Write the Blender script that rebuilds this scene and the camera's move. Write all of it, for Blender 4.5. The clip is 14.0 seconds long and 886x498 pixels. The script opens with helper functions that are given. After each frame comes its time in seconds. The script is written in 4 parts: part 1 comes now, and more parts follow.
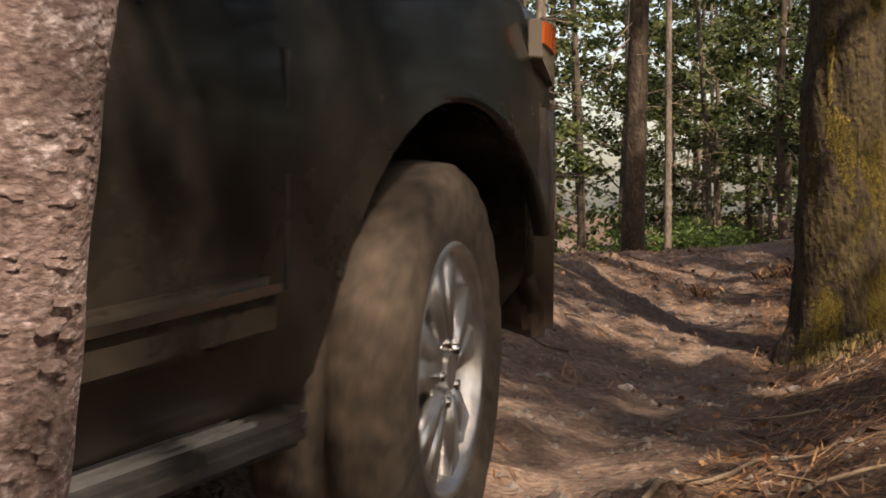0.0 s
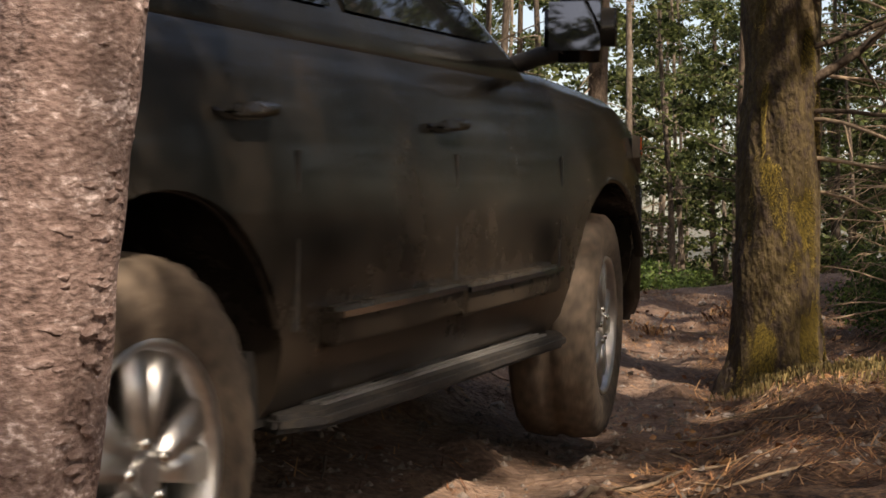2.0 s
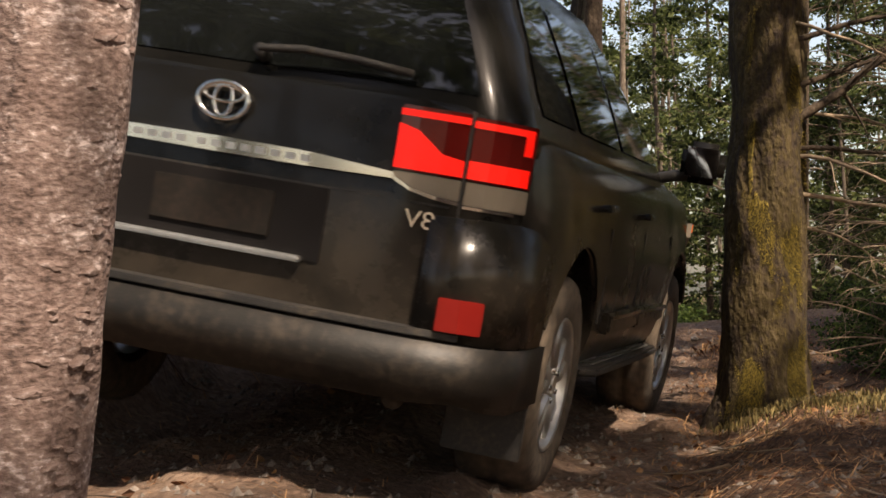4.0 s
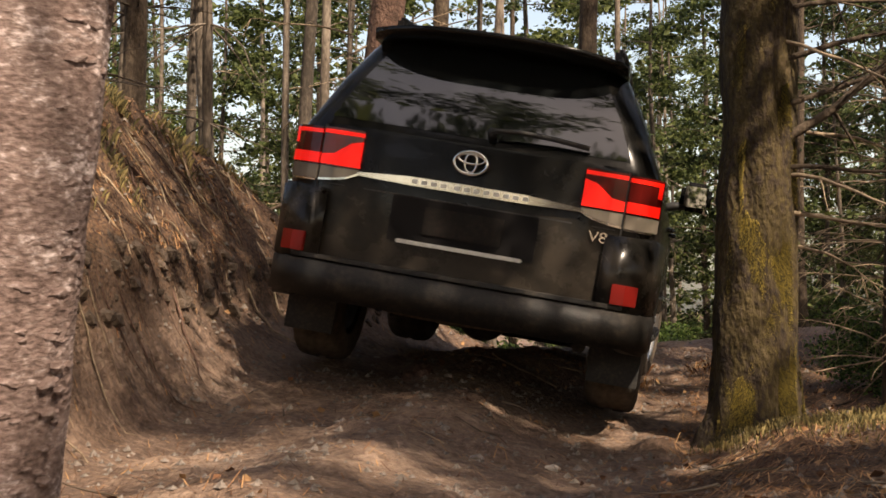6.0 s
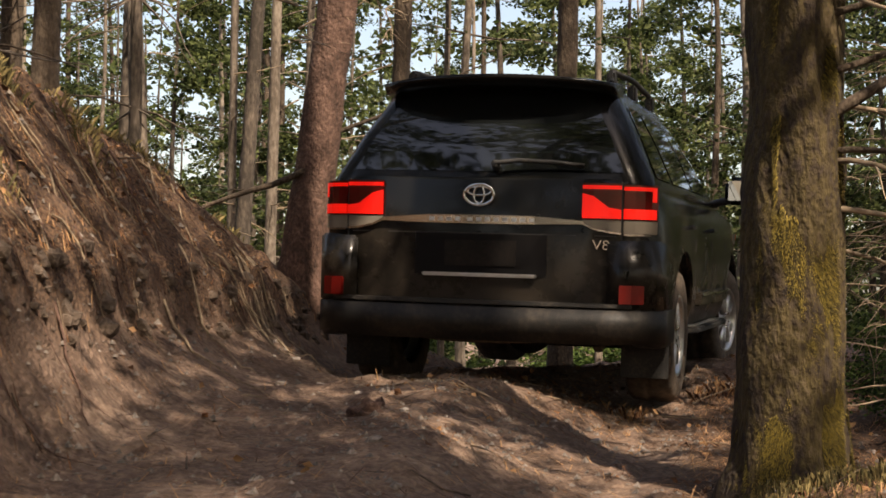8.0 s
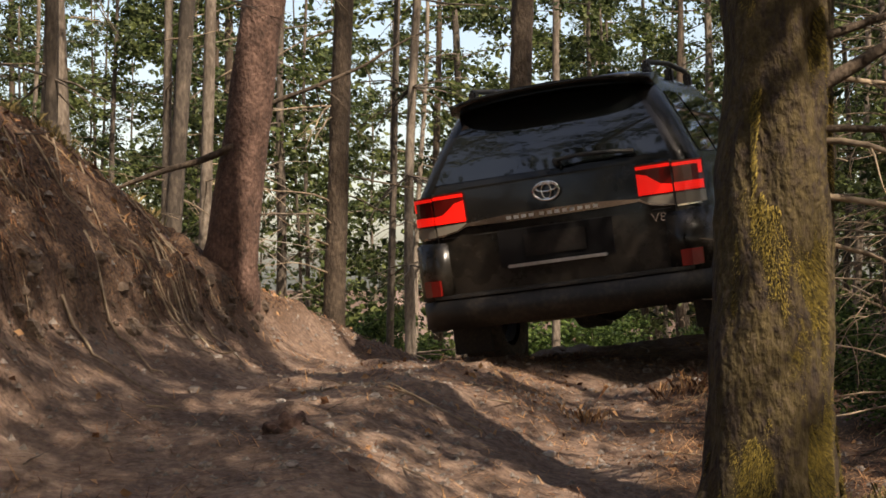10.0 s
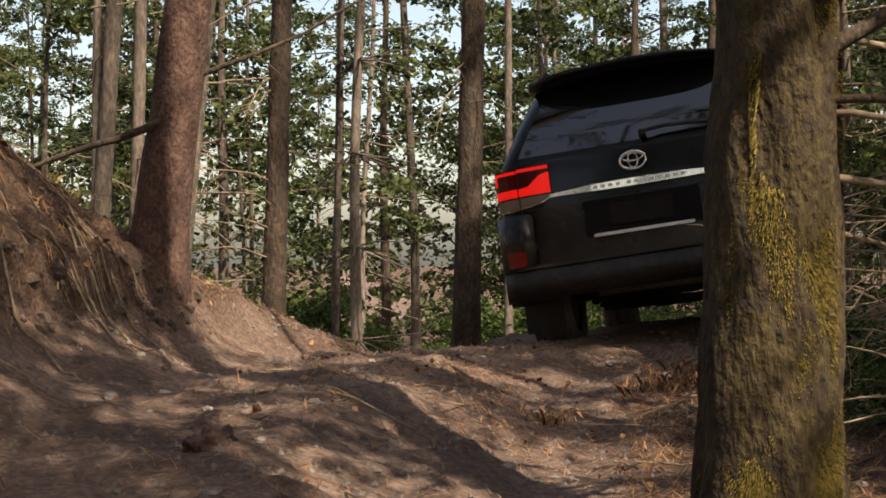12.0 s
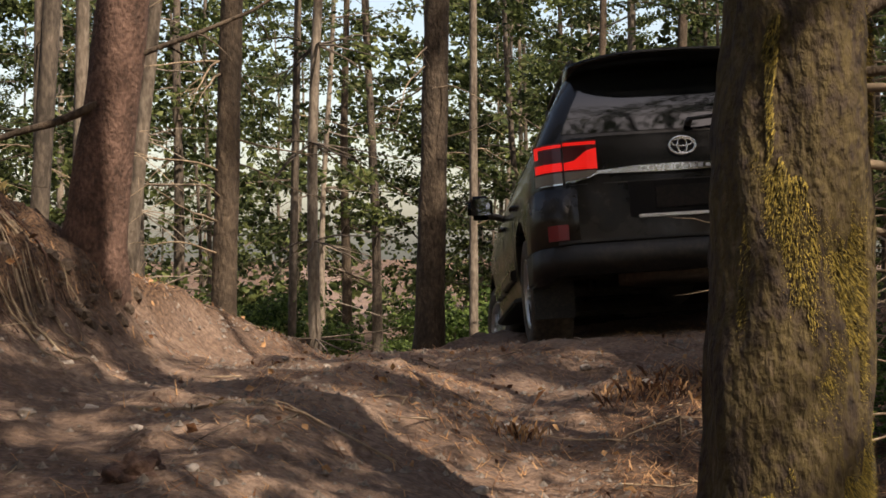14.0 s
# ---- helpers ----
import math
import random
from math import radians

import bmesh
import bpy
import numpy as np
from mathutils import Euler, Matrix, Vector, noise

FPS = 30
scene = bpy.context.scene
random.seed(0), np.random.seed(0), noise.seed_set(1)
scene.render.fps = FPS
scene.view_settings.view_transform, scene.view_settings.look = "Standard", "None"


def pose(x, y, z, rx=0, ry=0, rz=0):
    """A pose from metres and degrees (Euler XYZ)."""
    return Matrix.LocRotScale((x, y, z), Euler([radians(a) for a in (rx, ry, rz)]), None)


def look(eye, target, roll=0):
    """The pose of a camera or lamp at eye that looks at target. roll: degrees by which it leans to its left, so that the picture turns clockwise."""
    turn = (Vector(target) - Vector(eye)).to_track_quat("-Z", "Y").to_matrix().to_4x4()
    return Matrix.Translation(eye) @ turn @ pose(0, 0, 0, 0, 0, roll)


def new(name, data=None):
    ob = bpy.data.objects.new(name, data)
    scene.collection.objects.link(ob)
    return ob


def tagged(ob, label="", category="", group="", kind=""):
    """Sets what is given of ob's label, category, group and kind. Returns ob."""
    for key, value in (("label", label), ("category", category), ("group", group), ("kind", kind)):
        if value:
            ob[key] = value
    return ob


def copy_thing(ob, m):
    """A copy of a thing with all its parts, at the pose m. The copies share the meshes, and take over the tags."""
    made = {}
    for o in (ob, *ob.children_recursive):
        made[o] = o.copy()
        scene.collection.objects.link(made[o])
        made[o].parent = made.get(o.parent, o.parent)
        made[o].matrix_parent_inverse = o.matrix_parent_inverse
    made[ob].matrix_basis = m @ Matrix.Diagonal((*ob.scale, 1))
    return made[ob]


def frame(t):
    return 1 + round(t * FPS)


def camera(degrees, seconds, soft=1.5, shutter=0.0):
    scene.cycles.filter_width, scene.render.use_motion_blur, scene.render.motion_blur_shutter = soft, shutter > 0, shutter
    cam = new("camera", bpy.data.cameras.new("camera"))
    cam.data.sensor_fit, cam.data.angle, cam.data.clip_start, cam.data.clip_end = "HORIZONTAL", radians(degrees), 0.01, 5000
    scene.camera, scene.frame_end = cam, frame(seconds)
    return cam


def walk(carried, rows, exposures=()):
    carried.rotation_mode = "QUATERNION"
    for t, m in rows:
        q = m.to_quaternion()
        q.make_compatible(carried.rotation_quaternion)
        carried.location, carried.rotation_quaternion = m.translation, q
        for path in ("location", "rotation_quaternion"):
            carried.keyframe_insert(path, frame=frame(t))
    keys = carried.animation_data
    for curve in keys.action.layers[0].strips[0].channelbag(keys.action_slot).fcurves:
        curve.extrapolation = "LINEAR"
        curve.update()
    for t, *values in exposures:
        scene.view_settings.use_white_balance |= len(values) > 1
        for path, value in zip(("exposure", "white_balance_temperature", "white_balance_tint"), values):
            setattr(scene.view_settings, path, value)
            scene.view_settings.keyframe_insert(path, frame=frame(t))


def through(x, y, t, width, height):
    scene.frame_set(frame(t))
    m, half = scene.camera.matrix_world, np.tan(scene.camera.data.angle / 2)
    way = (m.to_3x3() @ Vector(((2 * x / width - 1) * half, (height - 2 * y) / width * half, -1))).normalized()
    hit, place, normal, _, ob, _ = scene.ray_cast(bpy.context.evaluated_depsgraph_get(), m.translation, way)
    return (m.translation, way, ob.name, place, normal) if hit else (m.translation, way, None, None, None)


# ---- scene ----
cam = camera(32.2, 14.0, soft=1.6, shutter=0.5)
# seconds, place, yaw, pitch, roll
CAMERA_ROWS = [
    (0.0, -0.053, 0.509, 0.759, 1.27, -1.52, -0.07),
    (0.5, -0.045, 0.344, 0.757, 0.47, -1.09, -0.02),
    (1.0, -0.031, 0.177, 0.751, 0.17, -0.58, -0.01),
    (1.5, -0.015, 0.044, 0.746, 0.11, -0.15, 0.00),
    (2.0, -0.003, 0.003, 0.743, 0.18, 0.19, 0.02),
    (2.5, -0.001, -0.007, 0.744, 0.10, 0.62, 0.02),
    (3.0, -0.001, -0.002, 0.747, -0.00, 0.92, 0.03),
    (5.5, 0.082, -0.215, 0.730, 0.24, 2.13, 0.07),
    (6.0, 0.064, -0.072, 0.747, 0.01, 2.16, 0.00),
    (6.5, 0.066, 0.220, 0.755, -0.02, 2.31, -0.08),
    (7.0, 0.102, 0.800, 0.772, -0.17, 2.41, -0.15),
    (7.5, 0.122, 1.239, 0.783, -0.56, 2.41, -0.18),
    (8.0, 0.129, 1.540, 0.796, -1.11, 2.41, -0.19),
    (10.5, 0.282, 2.565, 0.948, -2.97, 0.90, -0.00),
    (11.0, 0.285, 2.748, 0.961, -3.47, 0.69, 0.03),
    (11.5, 0.286, 2.928, 0.970, -4.03, 0.45, 0.07),
    (12.0, 0.296, 3.129, 0.977, -4.53, 0.36, 0.10),
    (12.5, 0.310, 3.313, 0.982, -4.90, 0.29, 0.11),
    (13.0, 0.325, 3.478, 0.987, -5.22, 0.26, 0.11),
    (13.5, 0.340, 3.641, 0.990, -5.63, 0.18, 0.11),
    (14.0, 0.353, 3.809, 0.994, -5.93, 0.10, 0.11),
]
walk(cam, [(t, pose(x, y, z, 90 + pitch, roll, yaw)) for t, x, y, z, yaw, pitch, roll in CAMERA_ROWS],
     [(0.0, 0.80, 7900, 18), (6.0, 0.90, 8200, 17), (10.5, 0.84, 7700, 15), (14.0, 0.80, 7700, 15)])

# the car: seconds, place of the ground below its rear axle, yaw, pitch, roll
CAR_ROWS = [
    (0.0, -2.147, 1.162, -0.092, -24.4, 3.8, 2.0),
    (0.5, -1.957, 1.632, -0.120, -24.4, 3.6, -0.4),
    (1.0, -1.778, 2.108, -0.092, -23.5, 3.4, -0.4),
    (1.5, -1.616, 2.592, -0.034, -23.5, 2.9, 1.1),
    (2.0, -1.410, 3.062, -0.004, -21.9, 2.8, 2.0),
    (2.5, -1.165, 3.792, 0.068, -20.1, 1.6, 4.7),
    (3.0, -0.955, 4.416, 0.126, -19.2, 0.8, 7.8),
    (5.5, 0.021, 7.827, 0.274, -9.6, 1.6, 10.9),
    (6.0, 0.178, 8.571, 0.320, -8.9, 0.9, 9.9),
    (6.5, 0.312, 9.196, 0.335, -9.7, 1.8, 9.4),
    (7.0, 0.454, 9.828, 0.377, -11.6, 2.6, 11.1),
    (7.5, 0.607, 10.368, 0.343, -15.3, 3.7, 5.7),
    (8.0, 0.781, 10.902, 0.309, -17.4, 1.8, 2.0),
    (10.5, 2.186, 13.050, 0.422, -22.5, 4.6, -7.7),
    (11.0, 2.432, 13.157, 0.394, -22.3, 3.7, -6.7),
    (11.5, 2.618, 13.331, 0.414, -21.5, 1.5, -8.1),
    (12.0, 2.771, 13.567, 0.421, -19.9, -1.2, -8.4),
    (12.5, 2.914, 13.786, 0.468, -16.9, -3.8, -7.9),
    (13.0, 3.008, 13.971, 0.478, -13.5, -5.7, -7.7),
    (13.5, 3.037, 14.102, 0.444, -9.3, -7.0, -6.1),
    (14.0, 3.003, 14.201, 0.367, -3.8, -7.9, -3.4),
]

# ---- light ----
SUN_FROM = Vector((0.42, -0.74, 0.95)).normalized()
world = bpy.data.worlds.new("sky")
scene.world = world
world.use_nodes = True
wn = world.node_tree.nodes
sky = wn.new("ShaderNodeTexSky")
sky.sky_type = "NISHITA"
sky.sun_disc = False
sky.sun_elevation = math.asin(SUN_FROM.z)
sky.sun_rotation = math.atan2(SUN_FROM.x, SUN_FROM.y)
sky.air_density, sky.dust_density = 1.0, 2.5
wn["Background"].inputs["Strength"].default_value = 0.14
world.node_tree.links.new(sky.outputs[0], wn["Background"].inputs["Color"])
sun_data = bpy.data.lights.new("sun", "SUN")
sun_data.energy, sun_data.angle, sun_data.color = 5.0, radians(0.6), (1.0, 0.95, 0.87)
sun = new("sun", sun_data)
sun.matrix_world = look(SUN_FROM * 60, (0, 0, 0))


# ---- materials ----
def material(name, base, rough=0.8, metal=0.0, spec=0.5):
    m = bpy.data.materials.new(name)
    m.use_nodes = True
    b = m.node_tree.nodes["Principled BSDF"]
    b.inputs["Base Color"].default_value = (*base, 1)
    b.inputs["Roughness"].default_value = rough
    b.inputs["Metallic"].default_value = metal
    b.inputs["Specular IOR Level"].default_value = spec
    return m


def mottled(name, colours, scales=(6.0, 60.0), rough=0.85, bump=0.4, bump_scale=90.0, distance=0.01, stretch=(1, 1, 1), island=0.0, per_object=0.0, spec=0.4, metal=0.0):
    """Noise at two scales between several colours, with fine relief."""
    m = material(name, colours[0], rough, metal, spec)
    t = m.node_tree
    n, link, b = t.nodes, t.links.new, t.nodes["Principled BSDF"]
    geo = n.new("ShaderNodeTexCoord")
    mp = n.new("ShaderNodeMapping")
    mp.inputs["Scale"].default_value = stretch
    link(geo.outputs["Object"], mp.inputs[0])
    big, small = n.new("ShaderNodeTexNoise"), n.new("ShaderNodeTexNoise")
    for k, s in ((big, scales[0]), (small, scales[1])):
        k.inputs["Scale"].default_value = s
        k.inputs["Detail"].default_value = 6
        link(mp.outputs[0], k.inputs["Vector"])
    add = n.new("ShaderNodeMath")
    add.operation = "MULTIPLY_ADD"
    add.inputs[1].default_value = 0.5
    link(small.outputs["Fac"], add.inputs[0])
    half = n.new("ShaderNodeMath")
    half.operation = "MULTIPLY"
    half.inputs[1].default_value = 0.5
    link(big.outputs["Fac"], half.inputs[0])
    link(half.outputs[0], add.inputs[2])
    fac = add.outputs[0]
    if island or per_object:
        rnd = n.new("ShaderNodeNewGeometry") if island else n.new("ShaderNodeObjectInfo")
        more = n.new("ShaderNodeMath")
        more.operation = "MULTIPLY_ADD"
        more.inputs[1].default_value = island or per_object
        link(rnd.outputs["Random Per Island" if island else "Random"], more.inputs[0])
        sub = n.new("ShaderNodeMath")
        sub.operation = "SUBTRACT"
        sub.inputs[1].default_value = (island or per_object) / 2
        link(fac, sub.inputs[0])
        link(sub.outputs[0], more.inputs[2])
        fac = more.outputs[0]
    ramp = n.new("ShaderNodeValToRGB")
    el = ramp.color_ramp.elements
    el[0].position, el[1].position = 0.32, 0.68
    el[0].color, el[1].color = (*colours[0], 1), (*colours[-1], 1)
    for i, c in enumerate(colours[1:-1]):
        e = el.new(0.32 + 0.36 * (i + 1) / (len(colours) - 1))
        e.color = (*c, 1)
    link(fac, ramp.inputs[0])
    link(ramp.outputs[0], b.inputs["Base Color"])
    if bump:
        bn = n.new("ShaderNodeTexNoise")
        bn.inputs["Scale"].default_value = bump_scale
        bn.inputs["Detail"].default_value = 5
        link(mp.outputs[0], bn.inputs["Vector"])
        bp = n.new("ShaderNodeBump")
        bp.inputs["Strength"].default_value = bump
        bp.inputs["Distance"].default_value = distance
        link(bn.outputs["Fac"], bp.inputs["Height"])
        link(bp.outputs[0], b.inputs["Normal"])
    return m


def leafy(name, colours, island=0.5, through=0.5):
    """Leaves: many tints, and some light passing through."""
    m = mottled(name, colours, (0.6, 2.5), 0.62, 0.0, island=island, spec=0.3)
    t = m.node_tree
    n, link = t.nodes, t.links.new
    out, b = n["Material Output"], n["Principled BSDF"]
    tr = n.new("ShaderNodeBsdfTranslucent")
    link(b.inputs["Base Color"].links[0].from_socket, tr.inputs["Color"])
    mix = n.new("ShaderNodeMixShader")
    mix.inputs[0].default_value = through
    link(b.outputs[0], mix.inputs[1])
    link(tr.outputs[0], mix.inputs[2])
    link(mix.outputs[0], out.inputs["Surface"])
    return m


def soil():
    """Bare trodden earth in the ruts, needle-strewn earth elsewhere, blended by the mesh's own layer."""
    m = mottled("forest soil", [(0.060, 0.037, 0.026), (0.155, 0.100, 0.071), (0.285, 0.200, 0.146)], (1.7, 30.0), 0.96, 1.0, 38.0, 0.035)
    t = m.node_tree
    n, link, b = t.nodes, t.links.new, t.nodes["Principled BSDF"]
    pale = b.inputs["Base Color"].links[0].from_socket
    no = n.new("ShaderNodeTexNoise")
    no.inputs["Scale"].default_value = 55
    no.inputs["Detail"].default_value = 6
    co = n.new("ShaderNodeTexCoord")
    link(co.outputs["Object"], no.inputs["Vector"])
    ramp = n.new("ShaderNodeValToRGB")
    el = ramp.color_ramp.elements
    el[0].position, el[1].position = 0.35, 0.66
    el[0].color, el[1].color = (0.03, 0.016, 0.010, 1), (0.16, 0.09, 0.05, 1)
    link(no.outputs["Fac"], ramp.inputs[0])
    at = n.new("ShaderNodeAttribute")
    at.attribute_name = "bare"
    big = n.new("ShaderNodeTexNoise")
    big.inputs["Scale"].default_value = 3.2
    big.inputs["Detail"].default_value = 8
    link(co.outputs["Object"], big.inputs["Vector"])
    add = n.new("ShaderNodeMath")
    add.operation = "MULTIPLY_ADD"
    add.inputs[1].default_value = 1.6
    add.inputs[2].default_value = -0.8
    link(big.outputs["Fac"], add.inputs[0])
    tot = n.new("ShaderNodeMath")
    tot.use_clamp = True
    link(add.outputs[0], tot.inputs[0])
    link(at.outputs["Fac"], tot.inputs[1])
    mix = n.new("ShaderNodeMix")
    mix.data_type = "RGBA"
    link(tot.outputs[0], mix.inputs["Factor"])
    link(ramp.outputs[0], mix.inputs["A"])
    link(pale, mix.inputs["B"])
    link(mix.outputs["Result"], b.inputs["Base Color"])
    return m


GROUND = soil()
LITTER = mottled("pine needles", [(0.07, 0.03, 0.014), (0.20, 0.085, 0.035), (0.34, 0.19, 0.09)], (3, 40), 0.9, 0, island=1.0)
BARK_NEAR = mottled("pale flaky bark", [(0.040, 0.026, 0.022), (0.125, 0.082, 0.070), (0.21, 0.152, 0.135), (0.55, 0.46, 0.44)], (10, 80), 0.92, 0.7, 70.0, 0.009, stretch=(1, 1, 1.7))
BARK = mottled("rough bark", [(0.022, 0.016, 0.011), (0.06, 0.042, 0.028), (0.12, 0.088, 0.06)], (8, 45), 0.93, 1.0, 40.0, 0.02, stretch=(1, 1, 0.5))
BARK_MOSSY = mottled("bark green with moss", [(0.010, 0.007, 0.005), (0.034, 0.022, 0.014), (0.066, 0.047, 0.016), (0.11, 0.078, 0.048)], (5.5, 40), 0.95, 1.0, 42.0, 0.03, stretch=(1, 1, 0.55))
BARK_RED = mottled("reddish bark", [(0.028, 0.016, 0.011), (0.085, 0.047, 0.034), (0.17, 0.10, 0.075)], (10, 50), 0.93, 1.0, 45.0, 0.02, stretch=(1, 1, 0.7))
BARK_GREY = mottled("grey bark", [(0.036, 0.028, 0.021), (0.105, 0.082, 0.062), (0.22, 0.18, 0.14)], (6, 40), 0.93, 0.8, 40.0, 0.01, stretch=(1, 1, 0.4), per_object=0.25)
MOSS = mottled("moss", [(0.045, 0.034, 0.009), (0.12, 0.088, 0.018), (0.25, 0.18, 0.035)], (12, 80), 0.95, 0.6, 150, 0.01, island=0.7)
GRASS = mottled("dull grass", [(0.045, 0.038, 0.012), (0.11, 0.085, 0.028), (0.20, 0.15, 0.06)], (6, 40), 0.9, 0, island=0.7)
LEAF = leafy("broad leaves", [(0.018, 0.028, 0.009), (0.058, 0.082, 0.024), (0.145, 0.170, 0.055)])
FRESH = leafy("fresh green leaves", [(0.024, 0.045, 0.011), (0.06, 0.105, 0.024), (0.135, 0.19, 0.048)])
NEEDLE = leafy("conifer sprays", [(0.02, 0.035, 0.012), (0.045, 0.07, 0.02), (0.10, 0.11, 0.04)], through=0.3)
TWIG = mottled("dry twigs", [(0.07, 0.05, 0.035), (0.17, 0.125, 0.085), (0.32, 0.24, 0.16)], (5, 30), 0.9, 0, island=0.8)
STONE = mottled("grey stone", [(0.12, 0.10, 0.085), (0.24, 0.20, 0.17), (0.40, 0.35, 0.30)], (14, 80), 0.9, 0.5, per_object=0.3)


# ---- ground ----
LEFT_RUT = [(-30, -9.0, -0.3), (1.5, -2.88, -0.07), (3.0, -2.25, 0.0), (5.0, -1.42, 0.08), (6.0, -1.1, 0.17), (7.4, -0.8, 0.28), (8.3, -0.7, 0.42), (9.3, -0.48, 0.46),
            (10.2, -0.28, 0.47), (11.1, 0.0, 0.40), (12.1, 0.1, 0.43), (13.0, 0.5, 0.36), (13.7, 1.3, 0.30), (14.1, 2.1, 0.31), (15.2, 2.4, 0.40), (16.0, 2.5, 0.40), (17.0, 2.45, 0.0), (22, 2.6, -0.8), (60, 3, -1.2)]
RIGHT_RUT = [(-30, -7.0, -0.3), (0.8, -1.38, -0.13), (2.2, -0.86, -0.05), (3.4, -0.21, 0.04), (5.3, 0.41, 0.06), (6.8, 0.73, 0.05), (7.7, 0.82, 0.10), (9.0, 1.11, 0.18),
             (10.1, 1.38, 0.24), (11.2, 1.5, 0.26), (12.0, 1.8, 0.30), (12.7, 2.9, 0.46), (13.5, 3.6, 0.52), (14.1, 3.85, 0.48), (15.4, 4.2, 0.60), (16.5, 4.4, 0.32), (17.0, 4.1, 0.05), (22, 4.5, -0.7), (60, 5, -1.2)]
# the torn rim between the bare slope and the needle-covered bank: y, x, z, and the bank's rise above it
RIM = [(-30, -11.0, -0.1, 0.1), (1.5, -3.7, 0.05, 0.2), (3.0, -3.0, 0.30, 0.3), (5.0, -2.05, 0.72, 0.45), (6.5, -1.48, 0.96, 0.62), (7.5, -1.33, 0.98, 0.92), (8.3, -1.26, 0.98, 1.08), (9.5, -1.10, 0.96, 1.0),
       (11.0, -0.70, 0.93, 0.76), (12.0, -0.48, 0.88, 0.48), (13.0, -0.16, 0.72, 0.20), (13.8, 0.30, 0.48, 0.06), (15.0, 0.9, 0.22, 0.0), (16.5, 1.3, 0.0, 0.0), (22, 1.4, -0.8, 0.0), (60, 2.0, -1.2, 0.0)]


def along(table, y, column=1):
    """Smooth value of a table at y."""
    ys, vs = [r[0] for r in table], [r[column] for r in table]
    return (np.interp(y - 0.35, ys, vs) + 2 * np.interp(y, ys, vs) + np.interp(y + 0.35, ys, vs)) / 4


def soft(v):
    v = np.clip(v, 0, 1)
    return v * v * (3 - 2 * v)


def plain_height(x, y):
    """The height of the forest floor, without its roughness."""
    xl, zl = along(LEFT_RUT, y), along(LEFT_RUT, y, 2)
    xr, zr = along(RIGHT_RUT, y), along(RIGHT_RUT, y, 2)
    s = (x - xl) / np.maximum(xr - xl, 0.5)
    z = zl + (zr - zl) * np.clip(s, -0.15, 1.12)
    z = z + 0.09 * np.exp(-((s - 0.5) / 0.22) ** 2) * soft((12.3 - y) / 1.6) - 0.03 * np.exp(-((s - 1) / 0.12) ** 2) - 0.03 * np.exp(-(s / 0.12) ** 2)
    # the bare slope climbs in a hollow curve to the rim, then a small torn step and the bank
    rim, rim_z, rise = along(RIM, y), along(RIM, y, 2), along(RIM, y, 3)
    step = 0.22 * np.clip(rise, 0, 1)
    foot = xl - 0.2
    v = rim - x
    u = np.clip((foot - x) / np.maximum(foot - rim, 0.25), 0, 1)
    z = z + (rim_z - step - z) * u ** 1.6
    z = z + step * soft((v + 0.03) / 0.10) + rise * (0.75 * np.clip(v / 0.76, 0, 1) + 0.25 * soft(v / 0.76)) + 0.28 * np.clip(v - 0.76, 0, 1.8) * np.clip(rise, 0, 1) + 0.05 * np.clip(v - 2.4, 0, 20) * np.clip(rise, 0, 1)
    w = x - xr - 0.45
    z = z + 0.14 * soft(w / 0.5) * soft((8.8 - y) / 2) + 0.03 * np.clip(w, 0, 12)
    # the trail's outer side falls away past the crest
    z = z - 0.14 * soft((y - 13.2) / 1.3) * soft((1.75 - x) / 0.7) * soft((x - 0.3) / 0.5)
    # mound beside the trail, under the dry tuft
    z = z + 0.08 * np.exp(-((x - 2.3) / 0.6) ** 2 - ((y - 11.1) / 0.75) ** 2)
    return z


def rough(x, y):
    p = Vector((x, y, 0.0))
    a = noise.fractal(p * 1.7, 1.0, 2.0, 3) * 0.035
    b = noise.noise(p * 9.0) * 0.010 + noise.noise(p * 23.0) * 0.006
    lump = max(0.0, noise.noise(p * 5.1 + Vector((7, 3, 0))) - 0.18) * 0.07
    return a + b + lump


def height_grid():
    xs, ys = np.arange(-20, 28, 0.05), np.arange(-16, 46, 0.05)
    gx, gy = np.meshgrid(xs, ys)
    return plain_height(gx, gy).tolist()


HEIGHTS = height_grid()


def height(x, y):
    """The floor's height at one place, from a fine table."""
    u, v = (x + 20) / 0.05, (y + 16) / 0.05
    i, j = max(0, min(int(u), 958)), max(0, min(int(v), 1238))
    u, v = u - i, v - j
    a, b = HEIGHTS[j], HEIGHTS[j + 1]
    return (a[i] * (1 - u) + a[i + 1] * u) * (1 - v) + (b[i] * (1 - u) + b[i + 1] * u) * v + rough(x, y)


def rut_tables():
    ys = np.arange(-16, 46, 0.05)
    return along(LEFT_RUT, ys).tolist(), along(RIGHT_RUT, ys).tolist(), along(RIM, ys).tolist()


RUTS = rut_tables()


def trail_at(y):
    """Left rut, right rut and the rim of the bank, at y."""
    j = max(0, min(int((y + 16) / 0.05), 1239))
    return RUTS[0][j], RUTS[1][j], RUTS[2][j]


def lines(parts):
    out = []
    for a, b, n in parts:
        out += list(np.linspace(a, b, n, endpoint=False))
    return np.array(out)


